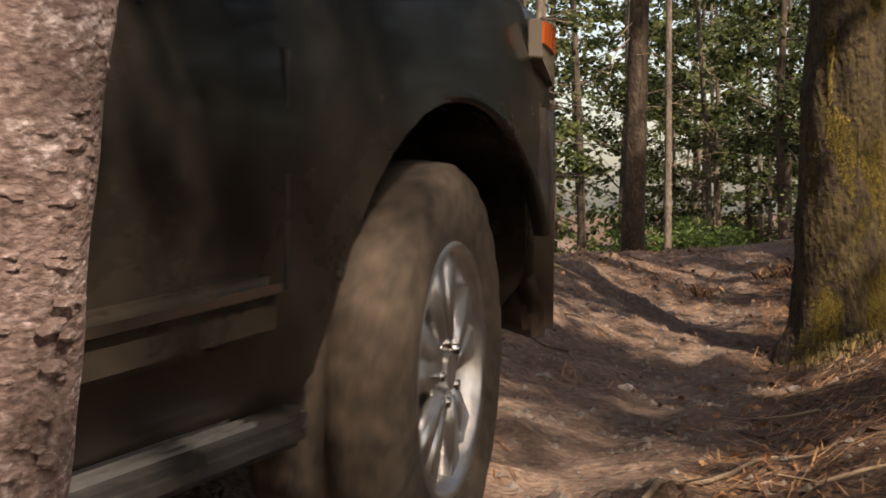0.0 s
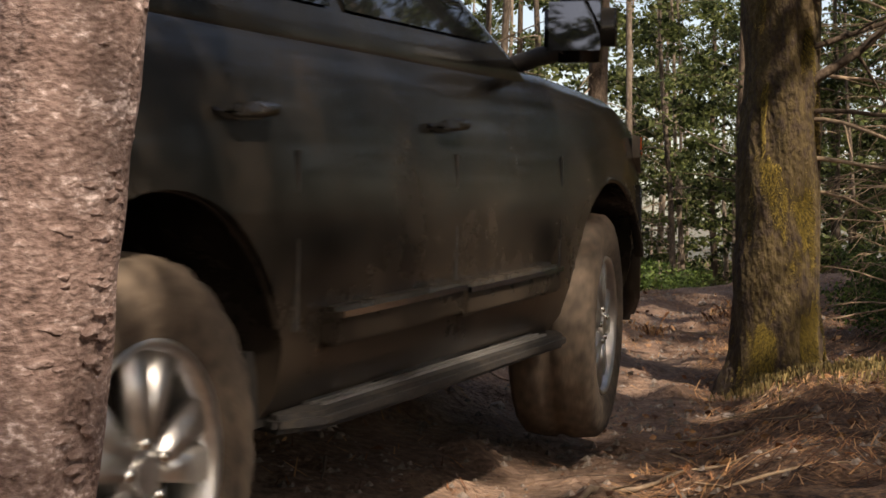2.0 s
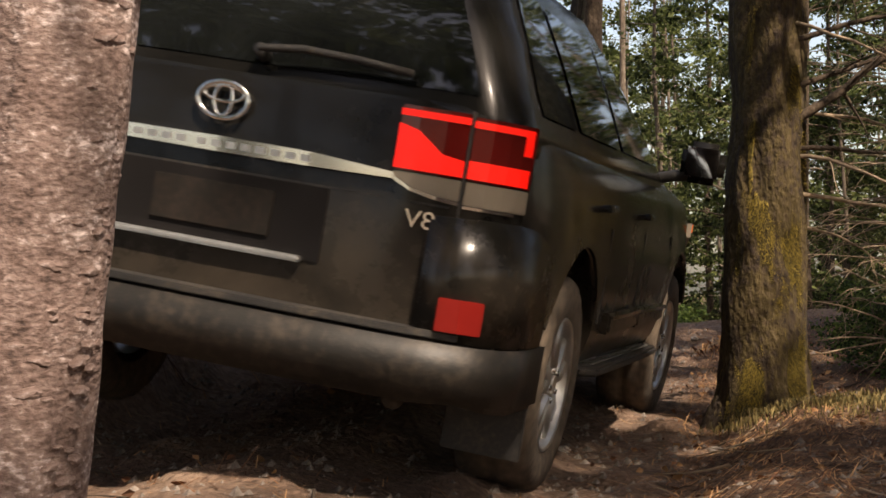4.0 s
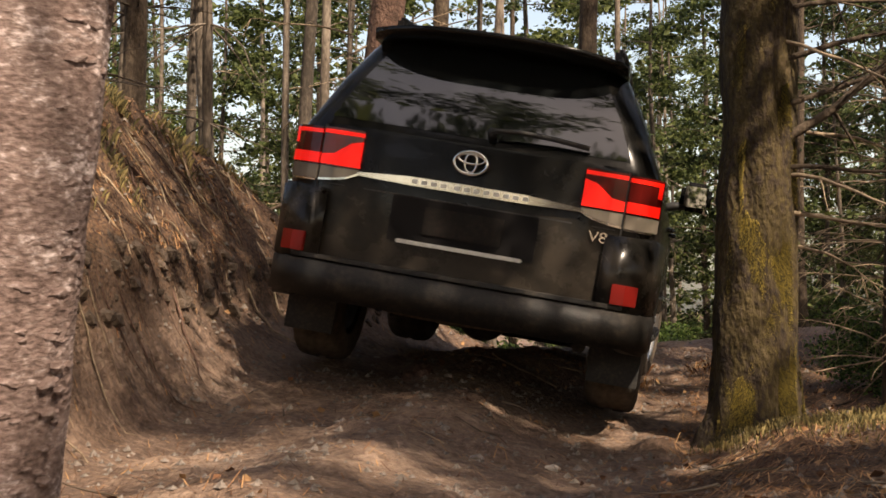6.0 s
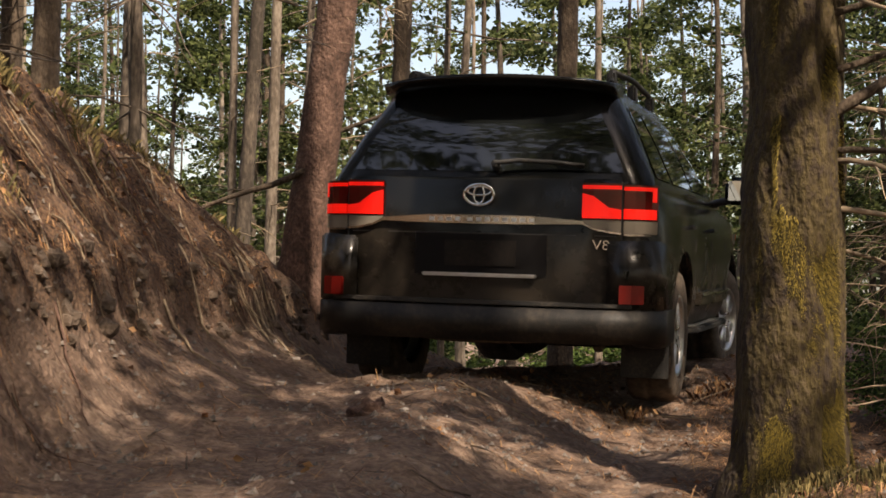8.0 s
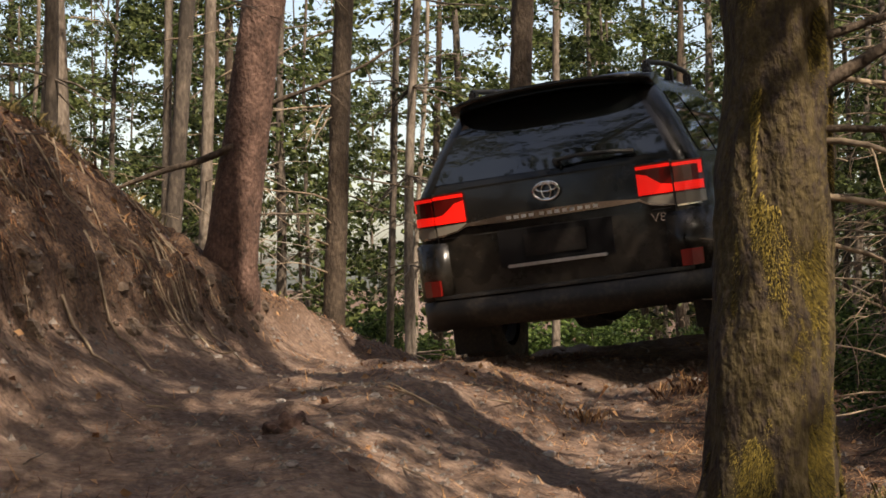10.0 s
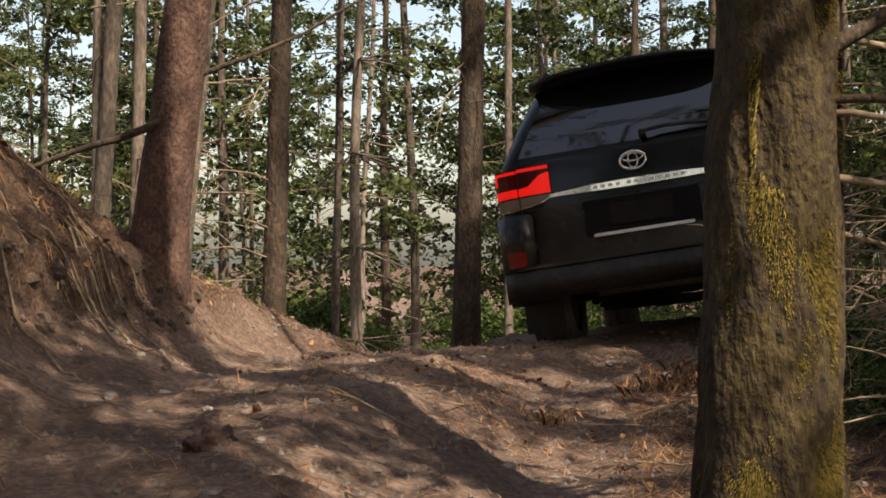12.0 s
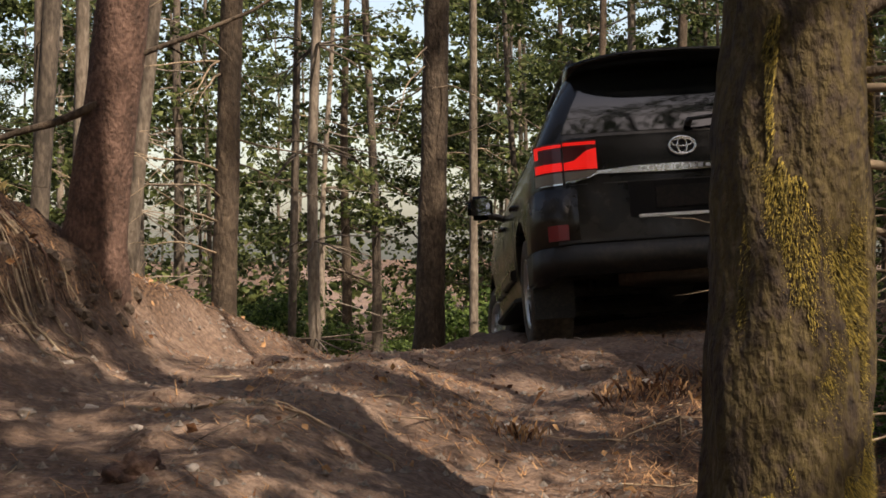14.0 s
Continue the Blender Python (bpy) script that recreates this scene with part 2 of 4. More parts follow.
def build_ground():
    xs = lines([(-400, -40, 8), (-40, -8, 16), (-8, -3.2, 40), (-3.2, 4.6, 196), (4.6, 10, 45), (10, 40, 15), (40, 401, 9)])
    ys = lines([(-400, -40, 8), (-40, -4, 18), (-4, 3, 60), (3, 16, 300), (16, 24, 60), (24, 60, 18), (60, 401, 9)])
    gx, gy = np.meshgrid(xs, ys)
    gz = plain_height(gx, gy)
    verts, faces, nx = [], [], len(xs)
    for j, y in enumerate(ys):
        for i, x in enumerate(xs):
            near = -9 < x < 11 and -5 < y < 25
            # the cut face of the bank is torn and ledged
            dz = rough(x, y) if near else 0.0
            if near:
                v = trail_at(y)[2] - x
                if -0.15 < v < 2.4 and y < 15:
                    w = float(soft(np.float64((v + 0.15) / 0.25)))
                    dz += w * (0.06 * noise.noise(Vector((x * 3, y * 3, 5.0))) + 0.06 * noise.noise(Vector((x * 8, y * 8, 2.0))) + 0.035 * noise.noise(Vector((x * 20, y * 20, 3.0))))
            verts.append((x, y, gz[j, i] + dz))
    for j in range(len(ys) - 1):
        for i in range(nx - 1):
            a = j * nx + i
            faces.append((a, a + 1, a + nx + 1, a + nx))
    me = bpy.data.meshes.new("ground")
    me.from_pydata(verts, [], faces)
    me.polygons.foreach_set("use_smooth", [True] * len(me.polygons))
    me.materials.append(GROUND)
    # where wheels and feet keep the soil bare of needles
    co = np.array(verts)
    xl, xr = along(LEFT_RUT, co[:, 1]), along(RIGHT_RUT, co[:, 1])
    toe = along(RIM, co[:, 1])
    bare = soft((co[:, 0] - toe + 0.06) / 0.16) * soft((xr + 0.75 - co[:, 0]) / 0.7)
    lay = me.attributes.new("bare", "FLOAT", "POINT")
    lay.data.foreach_set("value", bare.astype(np.float32))
    return tagged(new("ground", me), "dusty brown forest soil with wheel ruts and a cut bank", "ground", kind="structure")


def part(name, bm, mat, parent=None, label="", smooth=True):
    me = bpy.data.meshes.new(name)
    bm.to_mesh(me)
    bm.free()
    if smooth:
        me.polygons.foreach_set("use_smooth", [True] * len(me.polygons))
    me.materials.append(mat)
    ob = new(name, me)
    ob.parent = parent
    if label:
        ob["label"] = label
    return ob


def mesh_part(name, verts, faces, mat, parent=None, label="", smooth=False):
    me = bpy.data.meshes.new(name)
    me.from_pydata(verts, [], faces)
    if smooth:
        me.polygons.foreach_set("use_smooth", [True] * len(me.polygons))
    me.materials.append(mat)
    ob = new(name, me)
    ob.parent = parent
    if label:
        ob["label"] = label
    return ob


ground = build_ground()


# ---- trees ----
def tube(path, radii, sides=8, lumps=0.0, seed=0.0):
    """A bent, tapering tube as vertices and faces."""
    verts, faces = [], []
    n = len(path)
    for i, (p, r) in enumerate(zip(path, radii)):
        d = (Vector(path[min(i + 1, n - 1)]) - Vector(path[max(i - 1, 0)])).normalized()
        side = d.cross(Vector((0.3, 1, 0.2)) if abs(d.y) < 0.9 else Vector((1, 0, 0))).normalized()
        up = side.cross(d)
        for k in range(sides):
            a = 2 * math.pi * k / sides
            q = r
            if lumps:
                q *= 1 + lumps * noise.noise(Vector((math.cos(a) * 1.6 + seed, math.sin(a) * 1.6, p[2] * 2.2))) + 0.5 * lumps * noise.noise(Vector((math.cos(a) * 5 + seed, math.sin(a) * 5, p[2] * 9)))
            verts.append(tuple(Vector(p) + q * (math.cos(a) * side + math.sin(a) * up)))
    for i in range(n - 1):
        for k in range(sides):
            a, b = i * sides + k, i * sides + (k + 1) % sides
            faces.append((a, b, b + sides, a + sides))
    faces.append(tuple(range((n - 1) * sides, n * sides)))
    return verts, faces


def joined(pieces):
    verts, faces = [], []
    for v, f in pieces:
        o = len(verts)
        verts += v
        faces += [tuple(o + i for i in face) for face in f]
    return verts, faces


def bough(rnd, start, way, length, r0, steps=6, droop=-0.1, wander=0.35):
    """A wandering branch as a path and radii."""
    p, d = Vector(start), Vector(way).normalized()
    path, radii = [tuple(p)], [r0]
    for i in range(steps):
        d = (d + wander * Vector((rnd.uniform(-1, 1), rnd.uniform(-1, 1), rnd.uniform(-1, 1))) / 2 + Vector((0, 0, droop / steps))).normalized()
        p = p + d * length / steps
        path.append(tuple(p))
        radii.append(r0 * (1 - 0.85 * (i + 1) / steps))
    return path, radii


def leaves(rnd, centres, each, spread, size, flat=0.5, long=1.6):
    """Folded leaf blades scattered in clumps."""
    verts, faces = [], []
    for c in centres:
        for _ in range(each):
            g = [rnd.gauss(0, 0.5) * spread for _ in range(3)]
            p = Vector(c) + Vector((g[0], g[1], g[2] * flat))
            s = size * rnd.uniform(0.6, 1.3)
            a = Vector((rnd.uniform(-1, 1), rnd.uniform(-1, 1), rnd.uniform(-0.8, 0.4))).normalized()
            b = a.cross(Vector((rnd.uniform(-1, 1), rnd.uniform(-1, 1), rnd.uniform(-1, 1)))).normalized()
            n = a.cross(b) * s * 0.15
            o = len(verts)
            verts += [tuple(p), tuple(p + a * s * long * 0.5 + b * s * 0.5 + n), tuple(p + a * s * long), tuple(p + a * s * long * 0.5 - b * s * 0.5 + n)]
            faces += [(o, o + 1, o + 2), (o, o + 2, o + 3)]
    return verts, faces


def forest_tree(seed, tall, r0, bare, crown_mat, bark, each, size, spread, n_boughs, reach, dead=8, lean=0.03, label="", category="tree"):
    """A slim forest tree: tapered trunk, limbs, dead lower twigs and a ragged crown."""
    rnd = random.Random(seed)
    base = new("tree")
    path, radii = [], []
    bx, by = rnd.uniform(-lean, lean), rnd.uniform(-lean, lean)
    n = 14
    for i in range(n + 1):
        f = i / n
        z = f * tall - 0.25
        path.append((bx * z + 0.05 * math.sin(z * 0.7 + seed), by * z + 0.05 * math.cos(z * 0.9 + seed), z))
        radii.append(r0 * (1 - 0.8 * f) * (1 + 0.6 * math.exp(-max(z, 0) * 4)))
    mesh_part("trunk", *tube(path, radii, 9, 0.12, seed), bark, base, smooth=True)
    limbs, clumps = [], []
    for k in range(n_boughs):
        f = bare + (1 - bare) * (k + rnd.random()) / n_boughs
        i = min(int(f * n), n - 1)
        a = rnd.uniform(0, 2 * math.pi)
        ln = reach * (1.15 - 0.75 * f) * rnd.uniform(0.6, 1.2)
        pth, rad = bough(rnd, path[i], (math.cos(a), math.sin(a), rnd.uniform(-0.1, 0.5)), ln, max(0.012, radii[i] * 0.28), 5, rnd.uniform(-0.5, 0.1))
        limbs.append(tube(pth, rad, 4))
        clumps += pth[2:]
    for k in range(dead):
        z = rnd.uniform(0.3, bare * tall + 0.5)
        i = min(int((z + 0.25) / tall * n), n - 1)
        a = rnd.uniform(0, 2 * math.pi)
        pth, rad = bough(rnd, path[i], (math.cos(a), math.sin(a), rnd.uniform(-0.4, 0.3)), rnd.uniform(0.4, 1.3), 0.012, 4, -0.3)
        limbs.append(tube(pth, rad, 3))
    mesh_part("branchwork", *joined(limbs), bark, base, smooth=True)["kind"] = "stuff"
    if each:
        mesh_part("crown", *leaves(rnd, clumps, each, spread, size), crown_mat, base)["kind"] = "stuff"
    return tagged(base, label, category)


def forest():
    """The wood round the trail: a few kinds of tree, planted again and again."""
    rnd = random.Random(11)
    kinds = [
        forest_tree(1, 11, 0.07, 0.14, LEAF, BARK_GREY, 52, 0.075, 0.30, 21, 2.7, label="slim broadleaf tree with sunlit green leaves"),
        forest_tree(2, 12, 0.09, 0.20, LEAF, BARK_GREY, 54, 0.080, 0.32, 20, 2.9, label="tall broadleaf tree with a thin green crown"),
        forest_tree(3, 13, 0.10, 0.24, NEEDLE, BARK, 44, 0.050, 0.26, 26, 2.0, 30, label="dark conifer with dead lower twigs"),
        forest_tree(4, 12, 0.055, 0.30, NEEDLE, BARK_GREY, 26, 0.050, 0.24, 16, 1.6, 40, label="thin grey trunk with sparse sprays"),
        forest_tree(5, 10, 0.09, 0.05, LEAF, BARK_GREY, 54, 0.080, 0.32, 24, 2.5, label="bushy young broadleaf tree"),
    ]
    shade = forest_tree(9, 13, 0.15, 0.30, LEAF, BARK, 46, 0.09, 0.34, 26, 2.6, 6, label="unseen tree with a dense crown, added for shade")
    # unseen high crowns added to shade the bank and dapple the mossy trunk
    thin = forest_tree(13, 13, 0.12, 0.48, LEAF, BARK, 40, 0.085, 0.34, 26, 3.0, 0, label="unseen tree with a light, high crown, added for shade")
    for i, (x, y) in enumerate([(2.4, 3.8), (1.9, 4.7), (6.3, 1.7)]):
        m = pose(x, y, height(x, y) - 0.1, 0, 0, 61 * i + 20)
        if i:
            copy_thing(thin, m)
        else:
            thin.matrix_basis = m
    spots = []
    # behind the trail, on both sides, and behind the camera
    for _ in range(4000):
        if len(spots) >= 148:
            break
        x, y = rnd.uniform(-18, 26), rnd.uniform(9.5, 44)
        left, right = float(along(LEFT_RUT, y)) - 1.4, float(along(RIGHT_RUT, y)) + 2.4
        if y < 18 and left < x < right or (x > 4 and y < 12.5):
            continue
        if y >= 18 and 1.2 < x < 6.0 and y < 21:
            continue
        if y < 14.5 and x < left and x > left - 0.6:
            continue
        if y > 17 and noise.noise(Vector((x * 0.22, y * 0.10, 6.0))) < -0.12:
            continue
        if all((x - a) ** 2 + (y - b) ** 2 > 0.9 + 0.03 * (y - 10) for a, b in spots):
            spots.append((x, y))
    far = 0
    for _ in range(3000):
        if far >= 56:
            break
        x, y = rnd.uniform(-14, 26), rnd.uniform(23, 58)
        if all((x - a) ** 2 + (y - b) ** 2 > 1.6 for a, b in spots):
            spots.append((x, y))
            far += 1
    first = [True] * 5
    for x, y in spots:
        leafy_side = x > 1.0 + 0.1 * (y - 15)
        k = rnd.choice([0, 1, 4, 0, 1, 3, 2] if leafy_side else [3, 2, 3, 0, 1, 3, 4])
        m = pose(x, y, height(x, y) - 0.1, 0, 0, rnd.uniform(0, 360))
        if first[k]:
            kinds[k].matrix_basis, first[k] = m, False
        else:
            copy_thing(kinds[k], m @ Matrix.Scale(rnd.uniform(0.7, 1.2), 4))
    # unseen shade trees added round the camera, with gaps where the sun falls through
    over = [(-0.9, -1.9), (-4.4, 2.6), (-4.5, -0.4), (-1.2, -7.5), (-1.1, -4.0), (11.7, 5.8), (-3.8, -12.2), (12.9, -10.7), (0.3, -12.5),
            (1.1, -7.1), (9.2, 2.9), (12.6, -5.6), (9.2, -10.2), (11.7, -8.2), (3.3, -10.7), (-4.5, -9.5), (9.3, -5.5), (-4.9, -2.5),
            (12.2, -12.8), (9.1, 1.0), (7.4, -8.2), (-4.2, -6.6), (0.7, -4.8), (10.3, -1.1), (6.6, -5.0)]
    # unseen too: they darken the car's reflections and shade the floor at right
    over += [(6.9, 4.4), (8.6, 3.2), (9.8, 5.6), (11.5, 3.6), (8.2, 7.4), (5.3, -1.9)]
    for i, (x, y) in enumerate(over):
        m = pose(x, y, height(x, y) - 0.1, 0, 0, 77 * i) @ Matrix.Scale(1.3 if i < 5 else 0.8 if i == len(over) - 1 else 1.0, 4)
        if i:
            copy_thing(shade, m)
        else:
            shade.matrix_basis = m
    # the far right ones are unseen, added to darken the car's reflections
    for x, y, k in [(-5, 1.0, 0), (-5.5, 5.5, 3), (11, 5, 2), (-7, -2, 1), (0, -12, 1), (-6, -10, 2), (6.8, 7.2, 3), (7.6, 8.6, 2), (5.4, 9.0, 3), (9, 10, 1), (4.2, 8.0, 3), (3.6, 10.4, 2), (4.9, 11.6, 2), (-3.4, 7.5, 2), (-4.2, 9.5, 3), (-2.3, 11.8, 2), (-2.9, 13.2, 2), (-2.0, 13.0, 3), (-3.2, 10.4, 3), (-2.6, 10.9, 3), (8.4, 4.2, 4), (10.2, 6.2, 0), (9.6, 2.6, 1), (12, 7.6, 4), (12.5, 4.6, 4), (11, 9, 0), (14, 6, 1), (8.8, 6.4, 4)]:
        m = pose(x, y, height(x, y) - 0.1, 0, 0, rnd.uniform(0, 360))
        if first[k]:
            kinds[k].matrix_basis, first[k] = m, False
        else:
            copy_thing(kinds[k], m)
    # undergrowth
    bush = forest_tree(21, 2.4, 0.025, 0.02, FRESH, BARK_GREY, 40, 0.07, 0.45, 18, 1.3, 0, 0.1, "leafy green bush among the trunks", "bush")
    n = 0
    for _ in range(600):
        if n >= 84:
            break
        x, y = (rnd.uniform(-13, 18), rnd.uniform(18, 36)) if n < 50 else (rnd.uniform(-3.5, 3.5), rnd.uniform(19, 27))
        if y < 19 and float(along(LEFT_RUT, y)) - 1.8 < x < float(along(RIGHT_RUT, y)) + 1.8:
            continue
        m = pose(x, y, height(x, y) - 0.1, 0, 0, rnd.uniform(0, 360)) @ Matrix.Scale(rnd.uniform(0.45, 0.9), 4)
        if n:
            copy_thing(bush, m)
        else:
            bush.matrix_basis = m
        n += 1
    for x, y, k in [(2.75, 9.6, 0.40), (3.2, 9.0, 0.34), (3.5, 10.2, 0.5), (3.0, 11.0, 0.45), (4.1, 9.8, 0.55)]:
        copy_thing(bush, pose(x, y, height(x, y) - 0.1, 0, 0, rnd.uniform(0, 360)) @ Matrix.Scale(k, 4))


def far_foliage():
    """The closed wall of leaves deep in the wood, with ragged gaps to the sky."""
    rnd = random.Random(29)
    centres = []
    while len(centres) < 6000:
        x, y, z = rnd.uniform(-22, 30), rnd.uniform(38, 50), -1.4 + 15 * rnd.random() ** 1.35
        if 1.3 * noise.noise(Vector((x * 0.24, 0.0, z * 0.28))) + 0.6 * noise.noise(Vector((x * 1.1, 3.0, z * 1.2))) > -0.5 + 0.11 * max(z, 0.0):
            centres.append((x, y, z))
    tagged(mesh_part("far_foliage", *leaves(rnd, centres, 4, 0.5, 0.17, 0.8), LEAF), "distant green foliage closing the wood", "foliage", kind="stuff")


def big_trunk(name, x, y, r0, tall, lean, bark, label, lumps=0.1, sides=28, rings=60, flare=0.5):
    """A single large trunk with a flared, rooted foot; lean is the shift per metre."""
    base = new(name)
    base.location = (x, y, height(x, y) - 0.12)
    path, radii = [], []
    for i in range(rings + 1):
        z = tall * (i / rings) ** 1.3 - 0.5
        path.append((lean[0] * z, lean[1] * z, z))
        radii.append(r0 * (1 - 0.06 * z / (1 + 0.03 * z)) * (1 + flare * math.exp(-max(z, 0) * 5)))
    mesh_part("trunk", *tube(path, radii, sides, lumps, x), bark, base, smooth=True)
    return tagged(base, label, "tree")


near_tree = big_trunk("tree", -0.640, 1.98, 0.110, 9, (0.118, 0.0), BARK_NEAR, "tree trunk with pale flaky sunlit bark", 0.09, 72, 260, 0.1)
mossy_tree = big_trunk("tree", 1.61, 7.56, 0.205, 10, (0.015, 0.0), BARK_MOSSY, "trunk with yellow-green moss and dead boughs", 0.17, 56, 110)
pine_tree = big_trunk("tree", -0.66, 11.95, 0.150, 11, (0.13, 0.0), BARK_RED, "leaning red-brown pine trunk on the bank")
slim_tree = big_trunk("tree", -0.05, 14.0, 0.085, 11, (0.03, 0.0), BARK, "slim brown trunk with dry twigs", flare=0.2)
dark_tree = big_trunk("tree", 1.47, 15.65, 0.115, 12, (0.025, 0.0), BARK, "dark straight trunk at the crest", flare=0.3)
grey_trees = []
for gx, gy, r, lean in ((-1.45, 15.0, 0.075, 0.06), (-1.22, 15.7, 0.06, 0.02), (-0.98, 16.3, 0.07, 0.10), (-2.1, 14.4, 0.08, -0.04), (-2.6, 15.6, 0.06, 0.03), (-1.75, 17.2, 0.05, 0.01), (-2.9, 13.6, 0.07, 0.05),
                        (-3.3, 16.4, 0.06, -0.02), (0.42, 18.8, 0.045, 0.02), (2.3, 19.5, 0.05, 0.0)):
    grey_trees.append(big_trunk("tree", gx, gy, r, 11, (lean, 0.0), BARK_GREY, "slim pale grey trunk in the wood", 0.12, 12, 24, 0.2))
dead_trees = [big_trunk("tree", gx, gy, 0.045, 8, (0.02, 0.0), BARK, "thin dead conifer with bare pale twigs", 0.12, 10, 24, 0.2) for gx, gy in ((2.75, 9.1), (3.3, 10.6), (2.55, 8.5))]
forest()
far_foliage()

# ---- the car ----
def paint_material():
    """Dark car paint, dusty towards the sills and the tail."""
    m = material("dark green-black paint", (0.006, 0.0065, 0.006), 0.25, 0.0, 0.22)
    t = m.node_tree
    n, link, b = t.nodes, t.links.new, t.nodes["Principled BSDF"]
    b.inputs["Coat Weight"].default_value = 0.6
    b.inputs["Coat Roughness"].default_value = 0.06
    co = n.new("ShaderNodeTexCoord")
    no = n.new("ShaderNodeTexNoise")
    no.inputs["Scale"].default_value = 2.2
    no.inputs["Detail"].default_value = 9
    no.inputs["Roughness"].default_value = 0.7
    link(co.outputs["Object"], no.inputs["Vector"])
    sep = n.new("ShaderNodeSeparateXYZ")
    link(co.outputs["Object"], sep.inputs[0])
    fall = n.new("ShaderNodeMapRange")
    fall.inputs["From Min"].default_value, fall.inputs["From Max"].default_value = 1.3, 0.35
    fall.inputs["To Min"].default_value, fall.inputs["To Max"].default_value = -0.22, 0.22
    link(sep.outputs["Z"], fall.inputs["Value"])
    add = n.new("ShaderNodeMath")
    link(no.outputs["Fac"], add.inputs[0])
    link(fall.outputs[0], add.inputs[1])
    ramp = n.new("ShaderNodeMapRange")
    ramp.inputs["From Min"].default_value, ramp.inputs["From Max"].default_value = 0.42, 0.85
    ramp.inputs["To Max"].default_value = 0.36
    link(add.outputs[0], ramp.inputs["Value"])
    mix = n.new("ShaderNodeMix")
    mix.data_type = "RGBA"
    mix.inputs["A"].default_value = (0.008, 0.0075, 0.0065, 1)
    mix.inputs["B"].default_value = (0.14, 0.105, 0.075, 1)
    link(ramp.outputs[0], mix.inputs["Factor"])
    link(mix.outputs["Result"], b.inputs["Base Color"])
    rr = n.new("ShaderNodeMapRange")
    rr.inputs["To Min"].default_value, rr.inputs["To Max"].default_value = 0.2, 0.85
    link(ramp.outputs[0], rr.inputs["Value"])
    link(rr.outputs[0], b.inputs["Roughness"])
    cw = n.new("ShaderNodeMapRange")
    cw.inputs["To Min"].default_value, cw.inputs["To Max"].default_value = 0.12, 0.0
    link(ramp.outputs[0], cw.inputs["Value"])
    link(cw.outputs[0], b.inputs["Coat Weight"])
    return m


PAINT = paint_material()
BUMPER = mottled("dusty bumper paint", [(0.006, 0.006, 0.005), (0.011, 0.0095, 0.008), (0.04, 0.031, 0.023)], (4, 35), 0.5, 0.1, spec=0.35)
DARK_GLASS = material("tinted glass", (0.006, 0.007, 0.007), 0.03, 0.0, 0.8)
TRIM = mottled("black plastic", [(0.012, 0.012, 0.012), (0.02, 0.019, 0.018), (0.06, 0.048, 0.036)], (5, 60), 0.6, 0.15)
RUBBER = mottled("dusty tyre rubber", [(0.028, 0.023, 0.018), (0.085, 0.065, 0.048), (0.16, 0.12, 0.085)], (3, 30), 0.9, 0.3)
CHROME = material("chrome", (0.75, 0.74, 0.70), 0.12, 1.0)
ALLOY = mottled("dusty alloy", [(0.50, 0.49, 0.47), (0.62, 0.61, 0.59), (0.70, 0.69, 0.67)], (5, 40), 0.32, 0.0, metal=0.9)
RED_LENS = material("red lens", (0.08, 0.004, 0.003), 0.12)
WHITE_LENS = material("clear lens", (0.17, 0.145, 0.115), 0.18)
REFLECTOR = material("red reflector", (0.16, 0.008, 0.006), 0.25)
UNDER = mottled("dirty underbody", [(0.01, 0.009, 0.008), (0.03, 0.025, 0.02), (0.06, 0.048, 0.036)], (4, 30), 0.9, 0.2)
NEAR_BLACK = material("matt near-black", (0.006, 0.005, 0.005), 0.8, 0.0, 0.2)
MIRROR = material("mirror glass", (0.4, 0.4, 0.42), 0.02, 1.0)


def glowing(name, colour, strength):
    m = material(name, colour, 0.3)
    b = m.node_tree.nodes["Principled BSDF"]
    b.inputs["Emission Color"].default_value = (*colour, 1)
    b.inputs["Emission Strength"].default_value = strength
    return m


LAMP_ON = glowing("lit tail lamp", (0.85, 0.012, 0.008), 0.34)


def cut(ob, cutters):
    """Take the cutters' volumes out of ob's mesh for good."""
    for c in cutters:
        mod = ob.modifiers.new("cut", "BOOLEAN")
        mod.object, mod.operation, mod.solver = c, "DIFFERENCE", "EXACT"
    me = bpy.data.meshes.new_from_object(ob.evaluated_get(bpy.context.evaluated_depsgraph_get()))
    old = ob.data
    ob.modifiers.clear()
    ob.data = me
    bpy.data.meshes.remove(old)
    for c in cutters:
        data = c.data
        bpy.data.objects.remove(c)
        bpy.data.meshes.remove(data)


def box(bm, x0, x1, y0, y1, z0, z1, bevel=0.01):
    r = bmesh.ops.create_cube(bm, size=1)
    for v in r["verts"]:
        v.co = Vector(((x0 + x1) / 2 + v.co.x * (x1 - x0), (y0 + y1) / 2 + v.co.y * (y1 - y0), (z0 + z1) / 2 + v.co.z * (z1 - z0)))
    if bevel:
        es = list({e for v in r["verts"] for e in v.link_edges})
        bmesh.ops.bevel(bm, geom=es, offset=bevel, segments=2, affect="EDGES")


def loft(rings):
    """Closed rings of points joined into a skin with end caps."""
    n = len(rings[0])
    verts = [p for r in rings for p in r]
    faces = [(i * n + k, i * n + (k + 1) % n, (i + 1) * n + (k + 1) % n, (i + 1) * n + k) for i in range(len(rings) - 1) for k in range(n)]
    faces += [tuple(range(n - 1, -1, -1)), tuple(range((len(rings) - 1) * n, len(rings) * n))]
    return verts, faces


